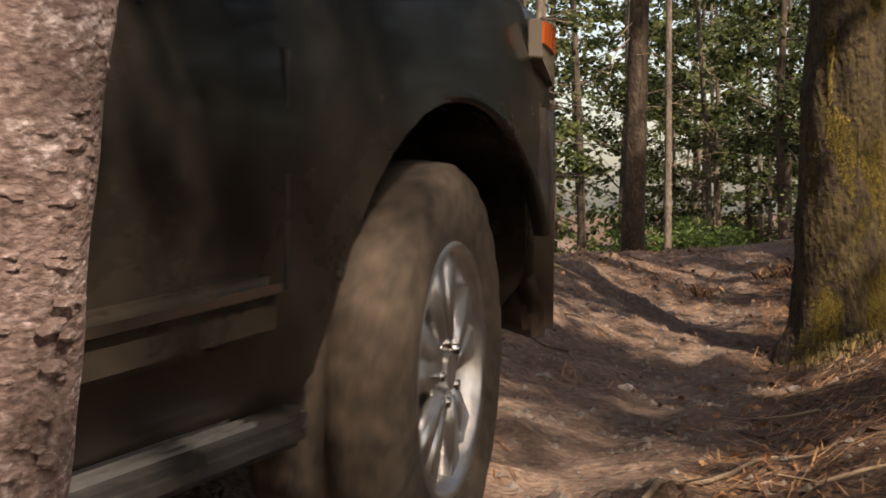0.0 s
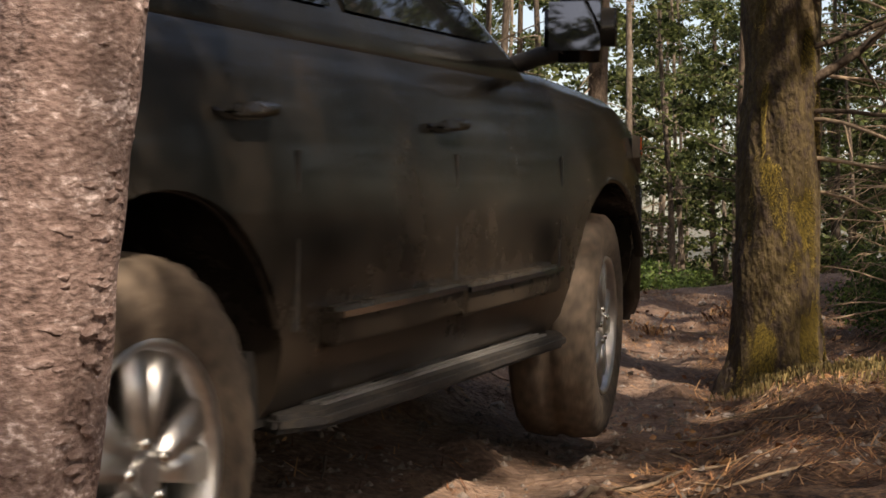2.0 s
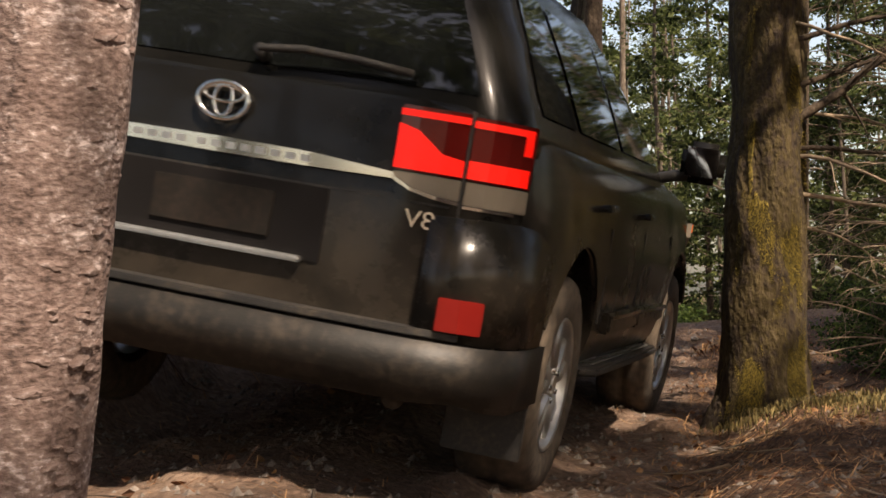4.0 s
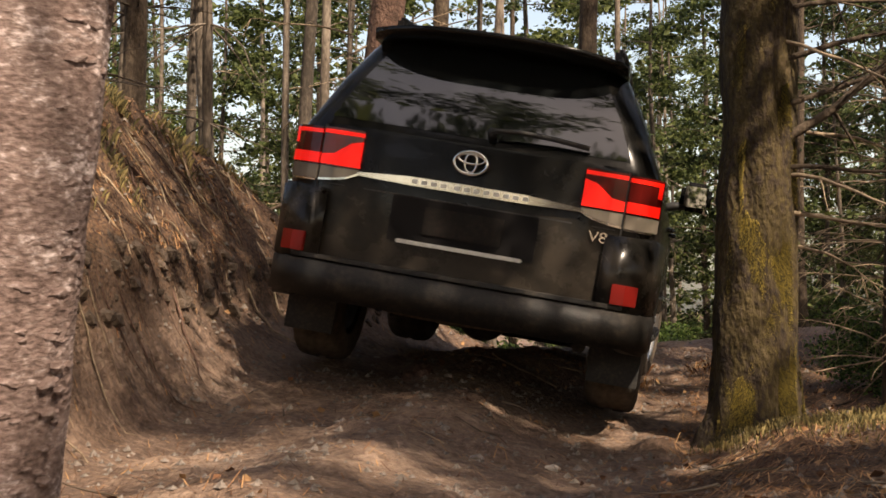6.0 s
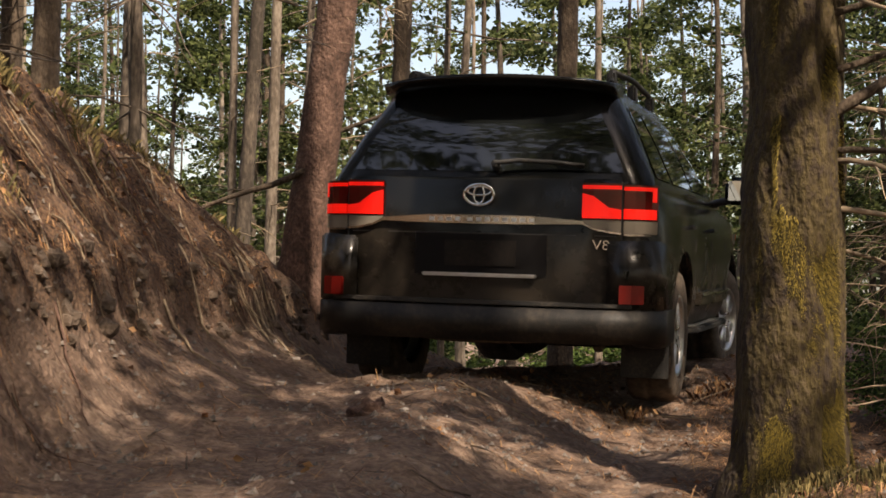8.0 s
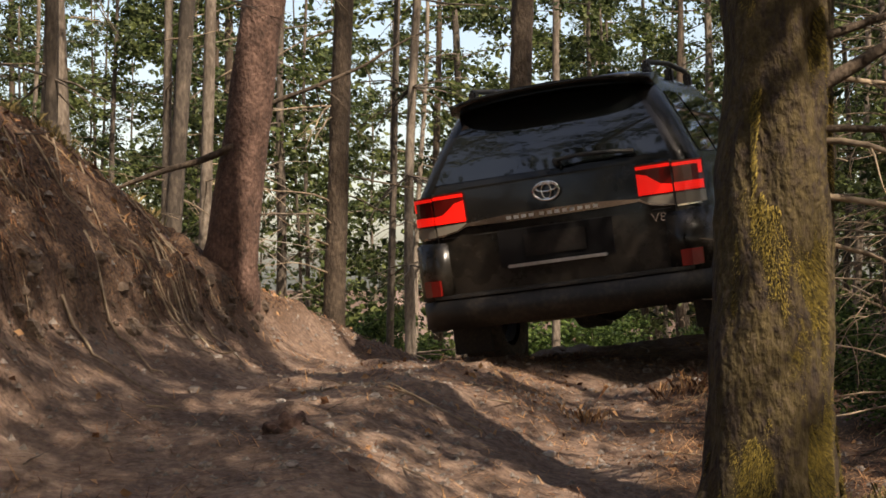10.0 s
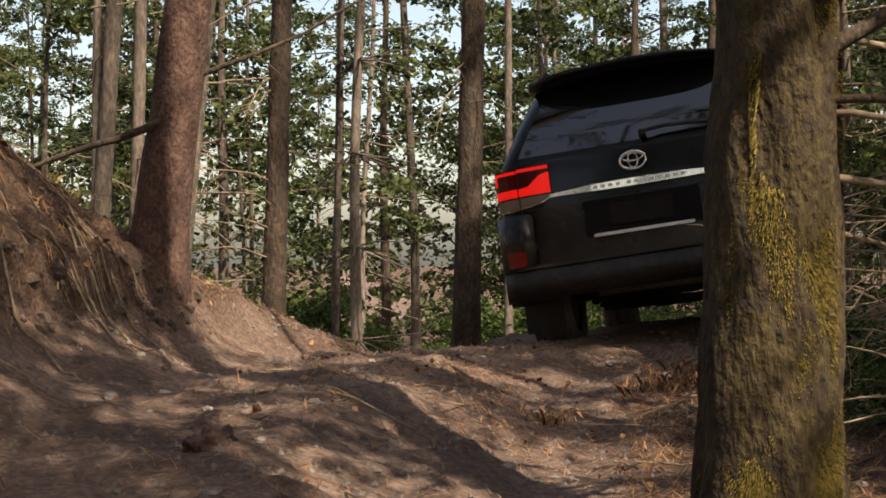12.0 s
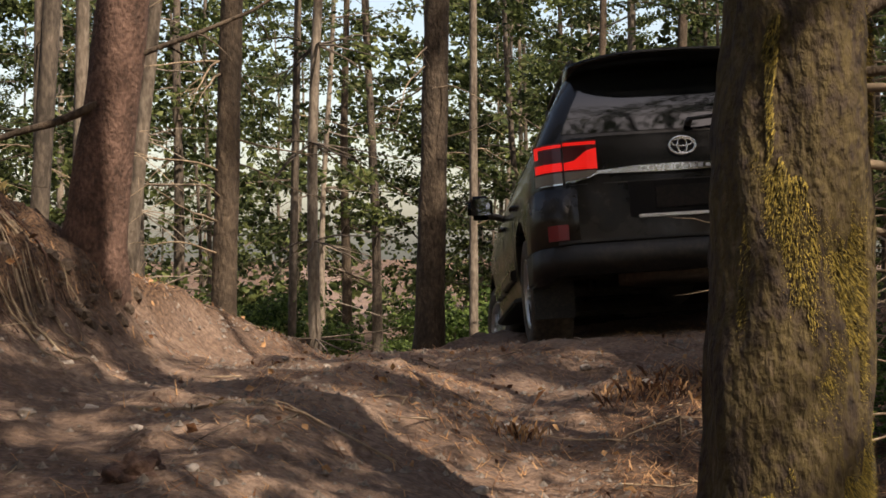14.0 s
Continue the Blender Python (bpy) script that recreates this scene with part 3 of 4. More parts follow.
def top_of(y):
    """Height of the lower body's upper edge: bonnet in front, waist behind."""
    return float(np.interp(y, [-1.05, -0.9, 0, 1.9, 2.25, 3.0, 3.45, 3.66, 3.78], [1.26, 1.27, 1.25, 1.23, 1.235, 1.19, 1.12, 1.00, 0.82]))


def half_of(y):
    return float(np.interp(y, [-1.035, -1.02, -0.98, -0.92, -0.82, -0.6, 0, 2.4, 3.1, 3.45, 3.62, 3.72, 3.78], [0.62, 0.76, 0.86, 0.925, 0.962, 0.98, 0.985, 0.985, 0.965, 0.91, 0.83, 0.70, 0.55]))


SIDE = [(0.40, 0.90), (0.47, 0.955), (0.56, 0.98), (0.70, 0.995), (0.85, 1.0), (0.98, 0.992), (1.10, 0.975)]


def cabin_half(z):
    return float(np.interp(z, [1.15, 1.25, 1.5, 1.7, 1.80, 1.86, 1.89], [0.93, 0.915, 0.80, 0.69, 0.625, 0.52, 0.30]))


def cabin_rear(z):
    return float(np.interp(z, [1.15, 1.25, 1.5, 1.7, 1.80, 1.86, 1.89], [-0.99, -0.975, -0.86, -0.74, -0.66, -0.55, -0.2]))


def cabin_front(z):
    return float(np.interp(z, [1.15, 1.25, 1.5, 1.7, 1.80, 1.86, 1.89], [2.30, 2.12, 1.72, 1.40, 1.22, 0.98, 0.5]))


def car_body(car):
    ys = [-1.035, -1.02, -0.98, -0.92, -0.82, -0.6, -0.3, 0, 0.5, 1.0, 1.5, 2.0, 2.25, 2.6, 3.0, 3.3, 3.45, 3.55, 3.62, 3.68, 3.72, 3.78]
    rings = []
    for y in ys:
        w, top = half_of(y), top_of(y)
        low = 0.40 + max(0, -y - 0.5) * 0.25 + max(0, y - 3.2) * 0.3
        right = []
        for z, g in SIDE:
            right.append((w * g, low + (z - 0.40) / 0.70 * (min(1.10, top - 0.1) - low)))
        a = right[-1]
        right += [(w * 0.955, a[1] + (top - a[1]) * 0.55), (w * 0.91, a[1] + (top - a[1]) * 0.88), (w * 0.82, top), (w * 0.4, top + (0.03 if y > 2 else 0)), (0, top + (0.04 if y > 2 else 0))]
        pts = [(x, y, z) for x, z in right]
        rings.append(pts + [(-x, y, z) for x, _, z in reversed(pts[:-1])])
    body = mesh_part("body", *loft(rings), PAINT, car, smooth=True)
    cutters = []
    for sx in (1, -1):
        for wy in (0, 2.85):
            bm = bmesh.new()
            bmesh.ops.create_cone(bm, cap_ends=True, segments=40, radius1=0.475, radius2=0.475, depth=0.7, matrix=pose(sx * 0.86, wy, 0.42, 0, 90, 0))
            cutters.append(part("cutter", bm, UNDER))
    cut(body, cutters)
    body.data.set_sharp_from_angle(angle=radians(32))
    # cabin
    rings = []
    for z in (1.15, 1.25, 1.4, 1.5, 1.6, 1.7, 1.76, 1.80, 1.84, 1.86, 1.88, 1.89):
        w, r, f = cabin_half(z), cabin_rear(z), cabin_front(z)
        k = 0.16
        pts = []
        for cx, cy, a0 in ((w - k, f - k * 1.3, 0), (-(w - k), f - k * 1.3, 90), (-(w - k), r + k, 180), (w - k, r + k, 270)):
            for s in range(6):
                a = radians(a0 + 90 * s / 5)
                pts.append((cx + k * math.cos(a), cy + (k * 1.3 if a0 < 180 else k) * math.sin(a), z))
        rings.append(pts)
    mesh_part("cabin", *loft(rings), PAINT, car, smooth=True)
    # panes
    def pane(name, grid, normal):
        vs, fs = [], []
        rows, cols = len(grid), len(grid[0])
        for off in (0.006, -0.010):
            for row in grid:
                for p in row:
                    vs.append(tuple(Vector(p) + Vector(normal) * off))
        for i in range(rows - 1):
            for j in range(cols - 1):
                a = i * cols + j
                fs.append((a, a + 1, a + cols + 1, a + cols))
        mesh_part(name, vs, fs, DARK_GLASS, car, smooth=True)
    zs = [1.30, 1.4, 1.5, 1.6, 1.70, 1.745]
    pane("rear_window", [[(x * (cabin_half(z) - 0.13), cabin_rear(z) + 0.002, z) for x in np.linspace(-1, 1, 5)] for z in zs], (0, -1, 0.4))
    pane("windscreen", [[(x * (cabin_half(z) - 0.13), cabin_front(z) + 0.0, z) for x in np.linspace(-1, 1, 5)] for z in zs], (0, 1, 0.7))
    for s in (1, -1):
        for name, a, b in (("quarter_window", -0.70, -0.14), ("rear_door_window", -0.06, 0.78), ("front_door_window", 0.86, 1.86)):
            pane(name, [[(s * cabin_half(z), min(max(y, cabin_rear(z) + 0.22), cabin_front(z) - 0.24), z) for y in np.linspace(a, b, 7)] for z in (1.285, 1.36, 1.44, 1.54, 1.64, 1.70)], (s, 0, 0.35))


def wheel(car, x, y):
    """Hub with a tyre and a five-spoke double rim; the axle lies along x."""
    side = 1 if x > 0 else -1
    bm = bmesh.new()
    bmesh.ops.create_cone(bm, cap_ends=True, segments=24, radius1=0.17, radius2=0.17, depth=0.12, matrix=pose(0, 0, 0, 0, 90, 0))
    hub = part("wheel", bm, UNDER, car)
    # tyre: a turned profile, with tread blocks
    prof = [(-0.125, 0.235), (-0.142, 0.27), (-0.145, 0.32), (-0.135, 0.365), (-0.115, 0.385), (-0.06, 0.392), (-0.025, 0.393), (-0.02, 0.384), (0.02, 0.384), (0.025, 0.393), (0.06, 0.392), (0.115, 0.385), (0.135, 0.365), (0.145, 0.32), (0.142, 0.27), (0.125, 0.235)]
    n = 72
    verts, faces = [], []
    for k in range(n):
        a = 2 * math.pi * k / n
        for i, (px, r) in enumerate(prof):
            q = r - (0.008 if (k % 3 == 0 and 3 <= i <= 12 and i not in (7, 8)) else 0)
            verts.append((px, q * math.cos(a), q * math.sin(a)))
    m = len(prof)
    for k in range(n):
        for i in range(m - 1):
            faces.append((k * m + i, k * m + i + 1, ((k + 1) % n) * m + i + 1, ((k + 1) % n) * m + i))
    mesh_part("tyre", verts, faces, RUBBER, hub, smooth=True)
    # rim barrel and lip
    prof = [(side * 0.125, 0.245), (side * 0.135, 0.238), (side * 0.125, 0.225), (side * 0.06, 0.212), (-side * 0.11, 0.205)]
    verts, faces, m = [], [], len(prof)
    for k in range(48):
        a = 2 * math.pi * k / 48
        verts += [(px, r * math.cos(a), r * math.sin(a)) for px, r in prof]
    for k in range(48):
        for i in range(m - 1):
            faces.append((k * m + i, k * m + i + 1, ((k + 1) % 48) * m + i + 1, ((k + 1) % 48) * m + i))
    mesh_part("rim", verts, faces, ALLOY, hub, "silver alloy rim", smooth=True)
    for k in range(5):
        bm = bmesh.new()
        for d in (-13, 13):
            r = bmesh.ops.create_cube(bm, size=1)
            for v in r["verts"]:
                f = v.co.z + 0.5
                wide = 0.030 + 0.024 * f
                v.co = Vector((side * (0.105 - 0.012 * f + (0.02 if v.co.x > 0 else -0.02)), v.co.y * 2 * wide * 0.72 + math.sin(radians(d)) * (0.03 + 0.20 * f), 0.05 + 0.175 * f))
        bmesh.ops.bevel(bm, geom=bm.edges[:], offset=0.006, segments=2, affect="EDGES")
        bm.transform(pose(0, 0, 0, 72 * k, 0, 0))
        part("spoke", bm, ALLOY, hub, "silver alloy spoke")
        bm = bmesh.new()
        bmesh.ops.create_cone(bm, cap_ends=True, segments=6, radius1=0.011, radius2=0.011, depth=0.03, matrix=pose(side * 0.115, 0.058 * math.cos(radians(72 * k + 36)), 0.058 * math.sin(radians(72 * k + 36)), 0, 90, 0))
        part("wheel_nut", bm, CHROME, hub)
    bm = bmesh.new()
    bmesh.ops.create_cone(bm, cap_ends=True, segments=24, radius1=0.075, radius2=0.075, depth=0.05, matrix=pose(side * 0.085, 0, 0, 0, 90, 0))
    bmesh.ops.create_cone(bm, cap_ends=True, segments=20, radius1=0.034, radius2=0.034, depth=0.045, matrix=pose(side * 0.105, 0, 0, 0, 90, 0))
    part("hub_cap", bm, ALLOY, hub, smooth=False)
    bm = bmesh.new()
    bmesh.ops.create_cone(bm, cap_ends=True, segments=32, radius1=0.17, radius2=0.17, depth=0.025, matrix=pose(side * 0.02, 0, 0, 0, 90, 0))
    part("brake_disc", bm, UNDER, hub)
    return hub


def slab(name, path, z0, z1, near, far, mat, parent, label="", smooth=False, bevel=0.003):
    """A curved plate that follows path (x, y) round the car, between the heights z0 and z1 (numbers or one per point), from near to far outside it."""
    n = len(path)
    z0 = z0 if isinstance(z0, (list, tuple)) else [z0] * n
    z1 = z1 if isinstance(z1, (list, tuple)) else [z1] * n
    outs = []
    for i in range(n):
        a, b = Vector(path[max(i - 1, 0)]), Vector(path[min(i + 1, n - 1)])
        d = (b - a).normalized()
        o = Vector((d.y, -d.x))
        mid = Vector((0, 1.3))
        if o.dot(Vector(path[i]) - mid) < 0:
            o = -o
        outs.append(o)
    bm = bmesh.new()
    rings = []
    for i in range(n):
        p, o = Vector(path[i]), outs[i]
        a, b = p + o * near, p + o * far
        rings.append([bm.verts.new((a.x, a.y, z0[i])), bm.verts.new((b.x, b.y, z0[i])), bm.verts.new((b.x, b.y, z1[i])), bm.verts.new((a.x, a.y, z1[i]))])
    for r, q in zip(rings, rings[1:]):
        for k in range(4):
            bm.faces.new((r[k], r[(k + 1) % 4], q[(k + 1) % 4], q[k]))
    bm.faces.new(rings[0][::-1])
    bm.faces.new(rings[-1])
    bmesh.ops.recalc_face_normals(bm, faces=bm.faces[:])
    if bevel:
        bmesh.ops.bevel(bm, geom=[e for e in bm.edges if e.calc_face_angle(0) > 0.7], offset=bevel, segments=2, affect="EDGES")
    return part(name, bm, mat, parent, label, smooth)


def mirrored(path, s):
    return [(s * x, y) for x, y in path]


def ring_mesh(bm, cx, y, cz, rx, rz, r, m=None):
    """An upright elliptic ring in the plane of the tailgate."""
    n, k = 40, 8
    vs = []
    for i in range(n):
        a = 2 * math.pi * i / n
        for j in range(k):
            b = 2 * math.pi * j / k
            vs.append(bm.verts.new((cx + (rx + r * math.cos(b)) * math.cos(a), y + r * 0.8 * math.sin(b), cz + (rz + r * math.cos(b)) * math.sin(a))))
    for i in range(n):
        for j in range(k):
            bm.faces.new((vs[i * k + j], vs[((i + 1) % n) * k + j], vs[((i + 1) % n) * k + (j + 1) % k], vs[i * k + (j + 1) % k]))


def rounded(name, x0, x1, y0, y1, z0, z1, mat, parent, label="", bevel=0.02):
    bm = bmesh.new()
    box(bm, x0, x1, y0, y1, z0, z1, bevel)
    return part(name, bm, mat, parent, label, smooth=False)


def bar(name, points, r, mat, parent, label="", sides=10):
    return mesh_part(name, *tube(points, [r] * len(points), sides), mat, parent, label, smooth=True)


def tail(car):
    """Everything on the car's rear."""
    for s in (1, -1):
        inner = mirrored([(0.56, -1.036), (0.62, -1.036), (0.70, -1.028), (0.765, -1.016)], s)
        outer = mirrored([(0.775, -1.012), (0.83, -0.99), (0.875, -0.962), (0.905, -0.932), (0.922, -0.905), (0.930, -0.888)], s)
        lamp = slab("tail_lamp", inner, 1.045, 1.24, -0.03, 0.016, RED_LENS, car, "red tail lamp on the tailgate")
        slab("light_bar", inner, 1.208, 1.228, 0.0, 0.020, LAMP_ON, lamp, "lit upper bar", bevel=0)
        slab("light_wedge", inner, 1.052, [1.185, 1.17, 1.11, 1.10], 0.0, 0.020, LAMP_ON, lamp, "lit red wedge", bevel=0)
        slab("clear_lens", inner, [1.03, 1.0, 0.985, 0.98], 1.043, -0.03, 0.014, WHITE_LENS, lamp, "clear reversing lens")
        slab("chrome_edge", inner, [1.018, 0.99, 0.974, 0.968], [1.03, 1.0, 0.985, 0.979], -0.02, 0.02, CHROME, lamp, bevel=0)
        lamp = slab("tail_lamp", outer, 1.045, 1.235, -0.03, 0.016, RED_LENS, car, "red tail lamp at the corner")
        slab("light_bar", outer[:5], 1.203, 1.223, 0.0, 0.020, LAMP_ON, lamp, "lit upper bar", bevel=0)
        slab("light_bar", outer[3:5], 1.145, 1.203, 0.0, 0.020, LAMP_ON, lamp, "lit end of the bar", bevel=0)
        slab("light_bar", outer[:5], 1.052, 1.105, 0.0, 0.020, LAMP_ON, lamp, "lit lower bar", bevel=0)
        slab("clear_lens", outer, 0.972, 1.043, -0.03, 0.014, WHITE_LENS, lamp, "clear lens with an amber bulb")
        slab("chrome_edge", outer[:4], 0.962, 0.971, -0.02, 0.02, CHROME, lamp, bevel=0)
        # corner of the bumper, with its reflector
        corner = mirrored([(0.70, -1.045), (0.80, -1.035), (0.88, -0.99), (0.935, -0.92), (0.962, -0.82), (0.975, -0.62)], s)
        slab("bumper_corner", corner, 0.56, [0.93, 0.935, 0.94, 0.94, 0.93, 0.88], -0.02, 0.026, PAINT, car, "painted bumper corner", True, 0.012)
        slab("reflector", mirrored([(0.765, -1.05), (0.82, -1.037), (0.875, -0.997)], s), 0.60, 0.70, 0.02, 0.046, REFLECTOR, car, "red bumper reflector")
        rounded("mud_flap", *sorted((s * 0.69, s * 0.96)), -0.47, -0.45, 0.17, 0.52, TRIM, car, bevel=0.004)
    low = [(-0.975, -0.50), (-0.965, -0.82), (-0.93, -0.95), (-0.86, -1.03), (-0.72, -1.085), (-0.4, -1.11), (0, -1.115), (0.4, -1.11), (0.72, -1.085), (0.86, -1.03), (0.93, -0.95), (0.965, -0.82), (0.975, -0.50)]
    slab("rear_bumper", low, [0.36, 0.36, 0.37, 0.39, 0.38, 0.38, 0.38, 0.38, 0.38, 0.39, 0.37, 0.36, 0.36], 0.585, -0.12, 0.02, BUMPER, car, "dusty painted rear bumper", True, 0.02)
    slab("bumper_step", [(x * 0.97, y) for x, y in low[3:10]], 0.575, 0.598, -0.10, 0.022, TRIM, car, "dusty black step pad", False, 0.004)
    slab("chrome_garnish", [(-0.57, -1.036), (-0.3, -1.042), (0, -1.044), (0.3, -1.042), (0.57, -1.036)], [1.018, 1.012, 1.01, 1.012, 1.018], [1.036, 1.055, 1.058, 1.055, 1.036], -0.02, 0.026, CHROME, car, "chrome strip across the tailgate", False, 0.006)
    for k in range(12):
        x = -0.27 + 0.049 * k + (0.02 if k > 3 else 0)
        rounded("garnish_mark", x - 0.014, x + 0.014, -1.0725, -1.069, 1.024, 1.044, ALLOY, car, bevel=0)
    slab("tailgate_seam", [(-0.74, -1.03), (0, -1.037), (0.74, -1.03)], 0.955, 0.962, -0.01, 0.003, TRIM, car, bevel=0)
    for s in (1, -1):
        slab("tailgate_seam", mirrored([(0.766, -1.018), (0.774, -1.014)], s), 0.60, 1.25, -0.01, 0.004, TRIM, car, bevel=0)
    # blank number plate and pull; a flat near-black sheet gives the recess its darkness
    slab("recess_sheet", [(-0.37, -1.036), (0.37, -1.036)], 0.73, 0.955, -0.01, 0.005, NEAR_BLACK, car, "flat near-black sheet for the plate recess", bevel=0)
    slab("number_plate", [(-0.20, -1.036), (0.20, -1.036)], 0.78, 0.92, 0.0, 0.014, mottled("near-black plate", [(0.008, 0.007, 0.006), (0.012, 0.010, 0.008), (0.022, 0.015, 0.012)], (6, 50), 0.75, 0.0, spec=0.2), car, "dark blank number plate")
    slab("tailgate_pull", [(-0.32, -1.036), (0, -1.038), (0.32, -1.036)], 0.722, 0.742, 0.0, 0.035, ALLOY, car, "dull chrome tailgate pull", False, 0.006)
    # badge of plain rings
    bm = bmesh.new()
    ring_mesh(bm, -0.01, -1.058, 1.168, 0.083, 0.056, 0.0085)
    ring_mesh(bm, -0.01, -1.056, 1.168, 0.030, 0.048, 0.006)
    ring_mesh(bm, -0.01, -1.056, 1.188, 0.066, 0.024, 0.006)
    part("badge", bm, CHROME, car, "oval chrome badge")
    # engine lettering
    font = bpy.data.curves.new("lettering", "FONT")
    font.body, font.size, font.extrude, font.align_x = "V8", 0.075, 0.004, "CENTER"
    temp = new("lettering", font)
    me = bpy.data.meshes.new_from_object(temp.evaluated_get(bpy.context.evaluated_depsgraph_get()))
    bpy.data.objects.remove(temp)
    me.transform(pose(0.665, -1.043, 0.885, 90, 0, 4) @ Matrix.Diagonal((1.15, 1, 1, 1)))
    me.materials.append(CHROME)
    letters = new("lettering", me)
    letters.parent = car
    letters["label"] = "chrome V8 letters"
    # roof spoiler
    bm = bmesh.new()
    rows = []
    for x in np.linspace(-0.66, 0.66, 13):
        e = abs(x) / 0.66
        back, zt = -0.93 + 0.16 * e ** 4, 1.868 - 0.04 * e ** 2
        rows.append([bm.verts.new(p) for p in ((x, back, zt - 0.055), (x, back - 0.004, zt - 0.028), (x, -0.45, zt + 0.005), (x, -0.45, zt - 0.10), (x, -0.74, zt - 0.085))])
    for r, q in zip(rows, rows[1:]):
        for k in range(5):
            bm.faces.new((r[k], q[k], q[(k + 1) % 5], r[(k + 1) % 5]))
    bm.faces.new(rows[0])
    bm.faces.new(rows[-1][::-1])
    bmesh.ops.recalc_face_normals(bm, faces=bm.faces[:])
    part("roof_spoiler", bm, PAINT, car, "painted roof spoiler")
    # wiper
    bar("wiper", [(0.06, -1.005, 1.345), (0.20, -0.995, 1.36), (0.38, -0.985, 1.352), (0.55, -0.978, 1.335)], 0.013, TRIM, car, "black rear wiper")
    bm = bmesh.new()
    bmesh.ops.create_cone(bm, cap_ends=True, segments=16, radius1=0.025, radius2=0.02, depth=0.05, matrix=pose(0.06, -0.985, 1.335, 70, 0, 0))
    part("wiper_pivot", bm, TRIM, car)


def flanks(car):
    """Mouldings, steps, handles, mirrors, rails, seams and flares."""
    for s in (1, -1):
        for a, b in ((0.62, 1.36), (1.37, 2.17)):
            slab("side_moulding", mirrored([(0.978, a), (0.982, (a + b) / 2), (0.978, b)], s), [0.555, 0.56, 0.565], [0.64, 0.645, 0.65], -0.02, 0.03, PAINT, car, "painted door moulding", False, 0.01)
            slab("moulding_strip", mirrored([(0.985, a + 0.01), (0.989, (a + b) / 2), (0.985, b - 0.01)], s), [0.618, 0.622, 0.627], [0.632, 0.636, 0.641], 0.0, 0.034, CHROME, car, bevel=0)
        step = slab("running_board", mirrored([(0.90, 0.50), (0.955, 0.60), (0.96, 1.4), (0.955, 2.25), (0.90, 2.34)], s), 0.385, 0.425, -0.18, 0.045, TRIM, car, "dusty running board with ribs", False, 0.012)
        for k in range(6):
            rounded("rib", *sorted((s * (0.83 + 0.024 * k), s * (0.84 + 0.024 * k))), 0.66, 2.18, 0.424, 0.431, ALLOY, step, bevel=0)
        slab("sill", mirrored([(0.90, 0.42), (0.92, 1.4), (0.90, 2.42)], s), 0.40, 0.56, -0.1, 0.0, TRIM, car, "black sill", bevel=0)
        for y in (0.28, 1.30):
            bar("door_handle", [(s * 0.962, y - 0.10, 1.035), (s * 0.998, y - 0.07, 1.04), (s * 1.0, y + 0.07, 1.045), (s * 0.964, y + 0.10, 1.045)], 0.014, PAINT, car, "painted door handle")
        for y, z0 in ((0.49, 0.60), (1.365, 0.60), (2.235, 0.62)):
            slab("door_seam", mirrored([(0.979, y - 0.004), (0.979, y + 0.004)], s), z0, 0.97, -0.01, 0.004, TRIM, car, bevel=0)
        # mirror
        bm = bmesh.new()
        box(bm, *sorted((s * 0.99, s * 1.20)), 1.97, 2.10, 1.245, 1.445, 0.045)
        mirror = part("door_mirror", bm, PAINT, car, "dark door mirror")
        rounded("mirror_glass", *sorted((s * 1.02, s * 1.175)), 1.963, 1.972, 1.275, 1.415, MIRROR, mirror, bevel=0)
        bar("mirror_arm", [(s * 0.88, 2.06, 1.24), (s * 0.96, 2.05, 1.265), (s * 1.05, 2.04, 1.28)], 0.028, TRIM, mirror)
        # roof rail
        rail = bar("roof_rail", [(s * 0.60, -0.50, 1.835), (s * 0.595, -0.42, 1.905), (s * 0.59, 0.3, 1.935), (s * 0.585, 0.95, 1.915), (s * 0.585, 1.05, 1.85)], 0.018, TRIM, car, "black roof rail")
        for y in (-0.44, 0.3, 0.98):
            rounded("rail_foot", *sorted((s * 0.565, s * 0.615)), y - 0.05, y + 0.05, 1.80, 1.91, TRIM, rail, bevel=0.015)
        # wheel arch flares
        for wy in (0, 2.85):
            vs, fs = [], []
            n = 26
            for i in range(n + 1):
                a = radians(24 + 132 * i / n)
                for r, x in ((0.472, 0.940), (0.468, 0.962), (0.471, 0.970), (0.488, 0.972), (0.51, 0.945)):
                    vs.append((s * x, wy + r * math.cos(a), 0.42 + r * math.sin(a)))
            for i in range(n):
                for k in range(4):
                    fs.append((i * 5 + k, i * 5 + k + 1, i * 5 + k + 6, i * 5 + k + 5))
            mesh_part("wheel_arch", vs, fs, PAINT, car, "painted arch flare", smooth=True)
        # head lamp with amber corner
        lamp = slab("head_lamp", mirrored([(0.936, 3.30), (0.90, 3.46), (0.83, 3.60), (0.72, 3.70)], s), [0.98, 0.92, 0.90, 0.90], [1.06, 1.05, 1.02, 0.99], -0.02, 0.010, WHITE_LENS, car, "clear head lamp")
        slab("amber_lens", mirrored([(0.936, 3.305), (0.918, 3.39), (0.90, 3.46)], s), [1.01, 1.0, 0.99], [1.055, 1.05, 1.042], 0.0, 0.014, material("amber lens", (0.55, 0.10, 0.02), 0.2), lamp, bevel=0)
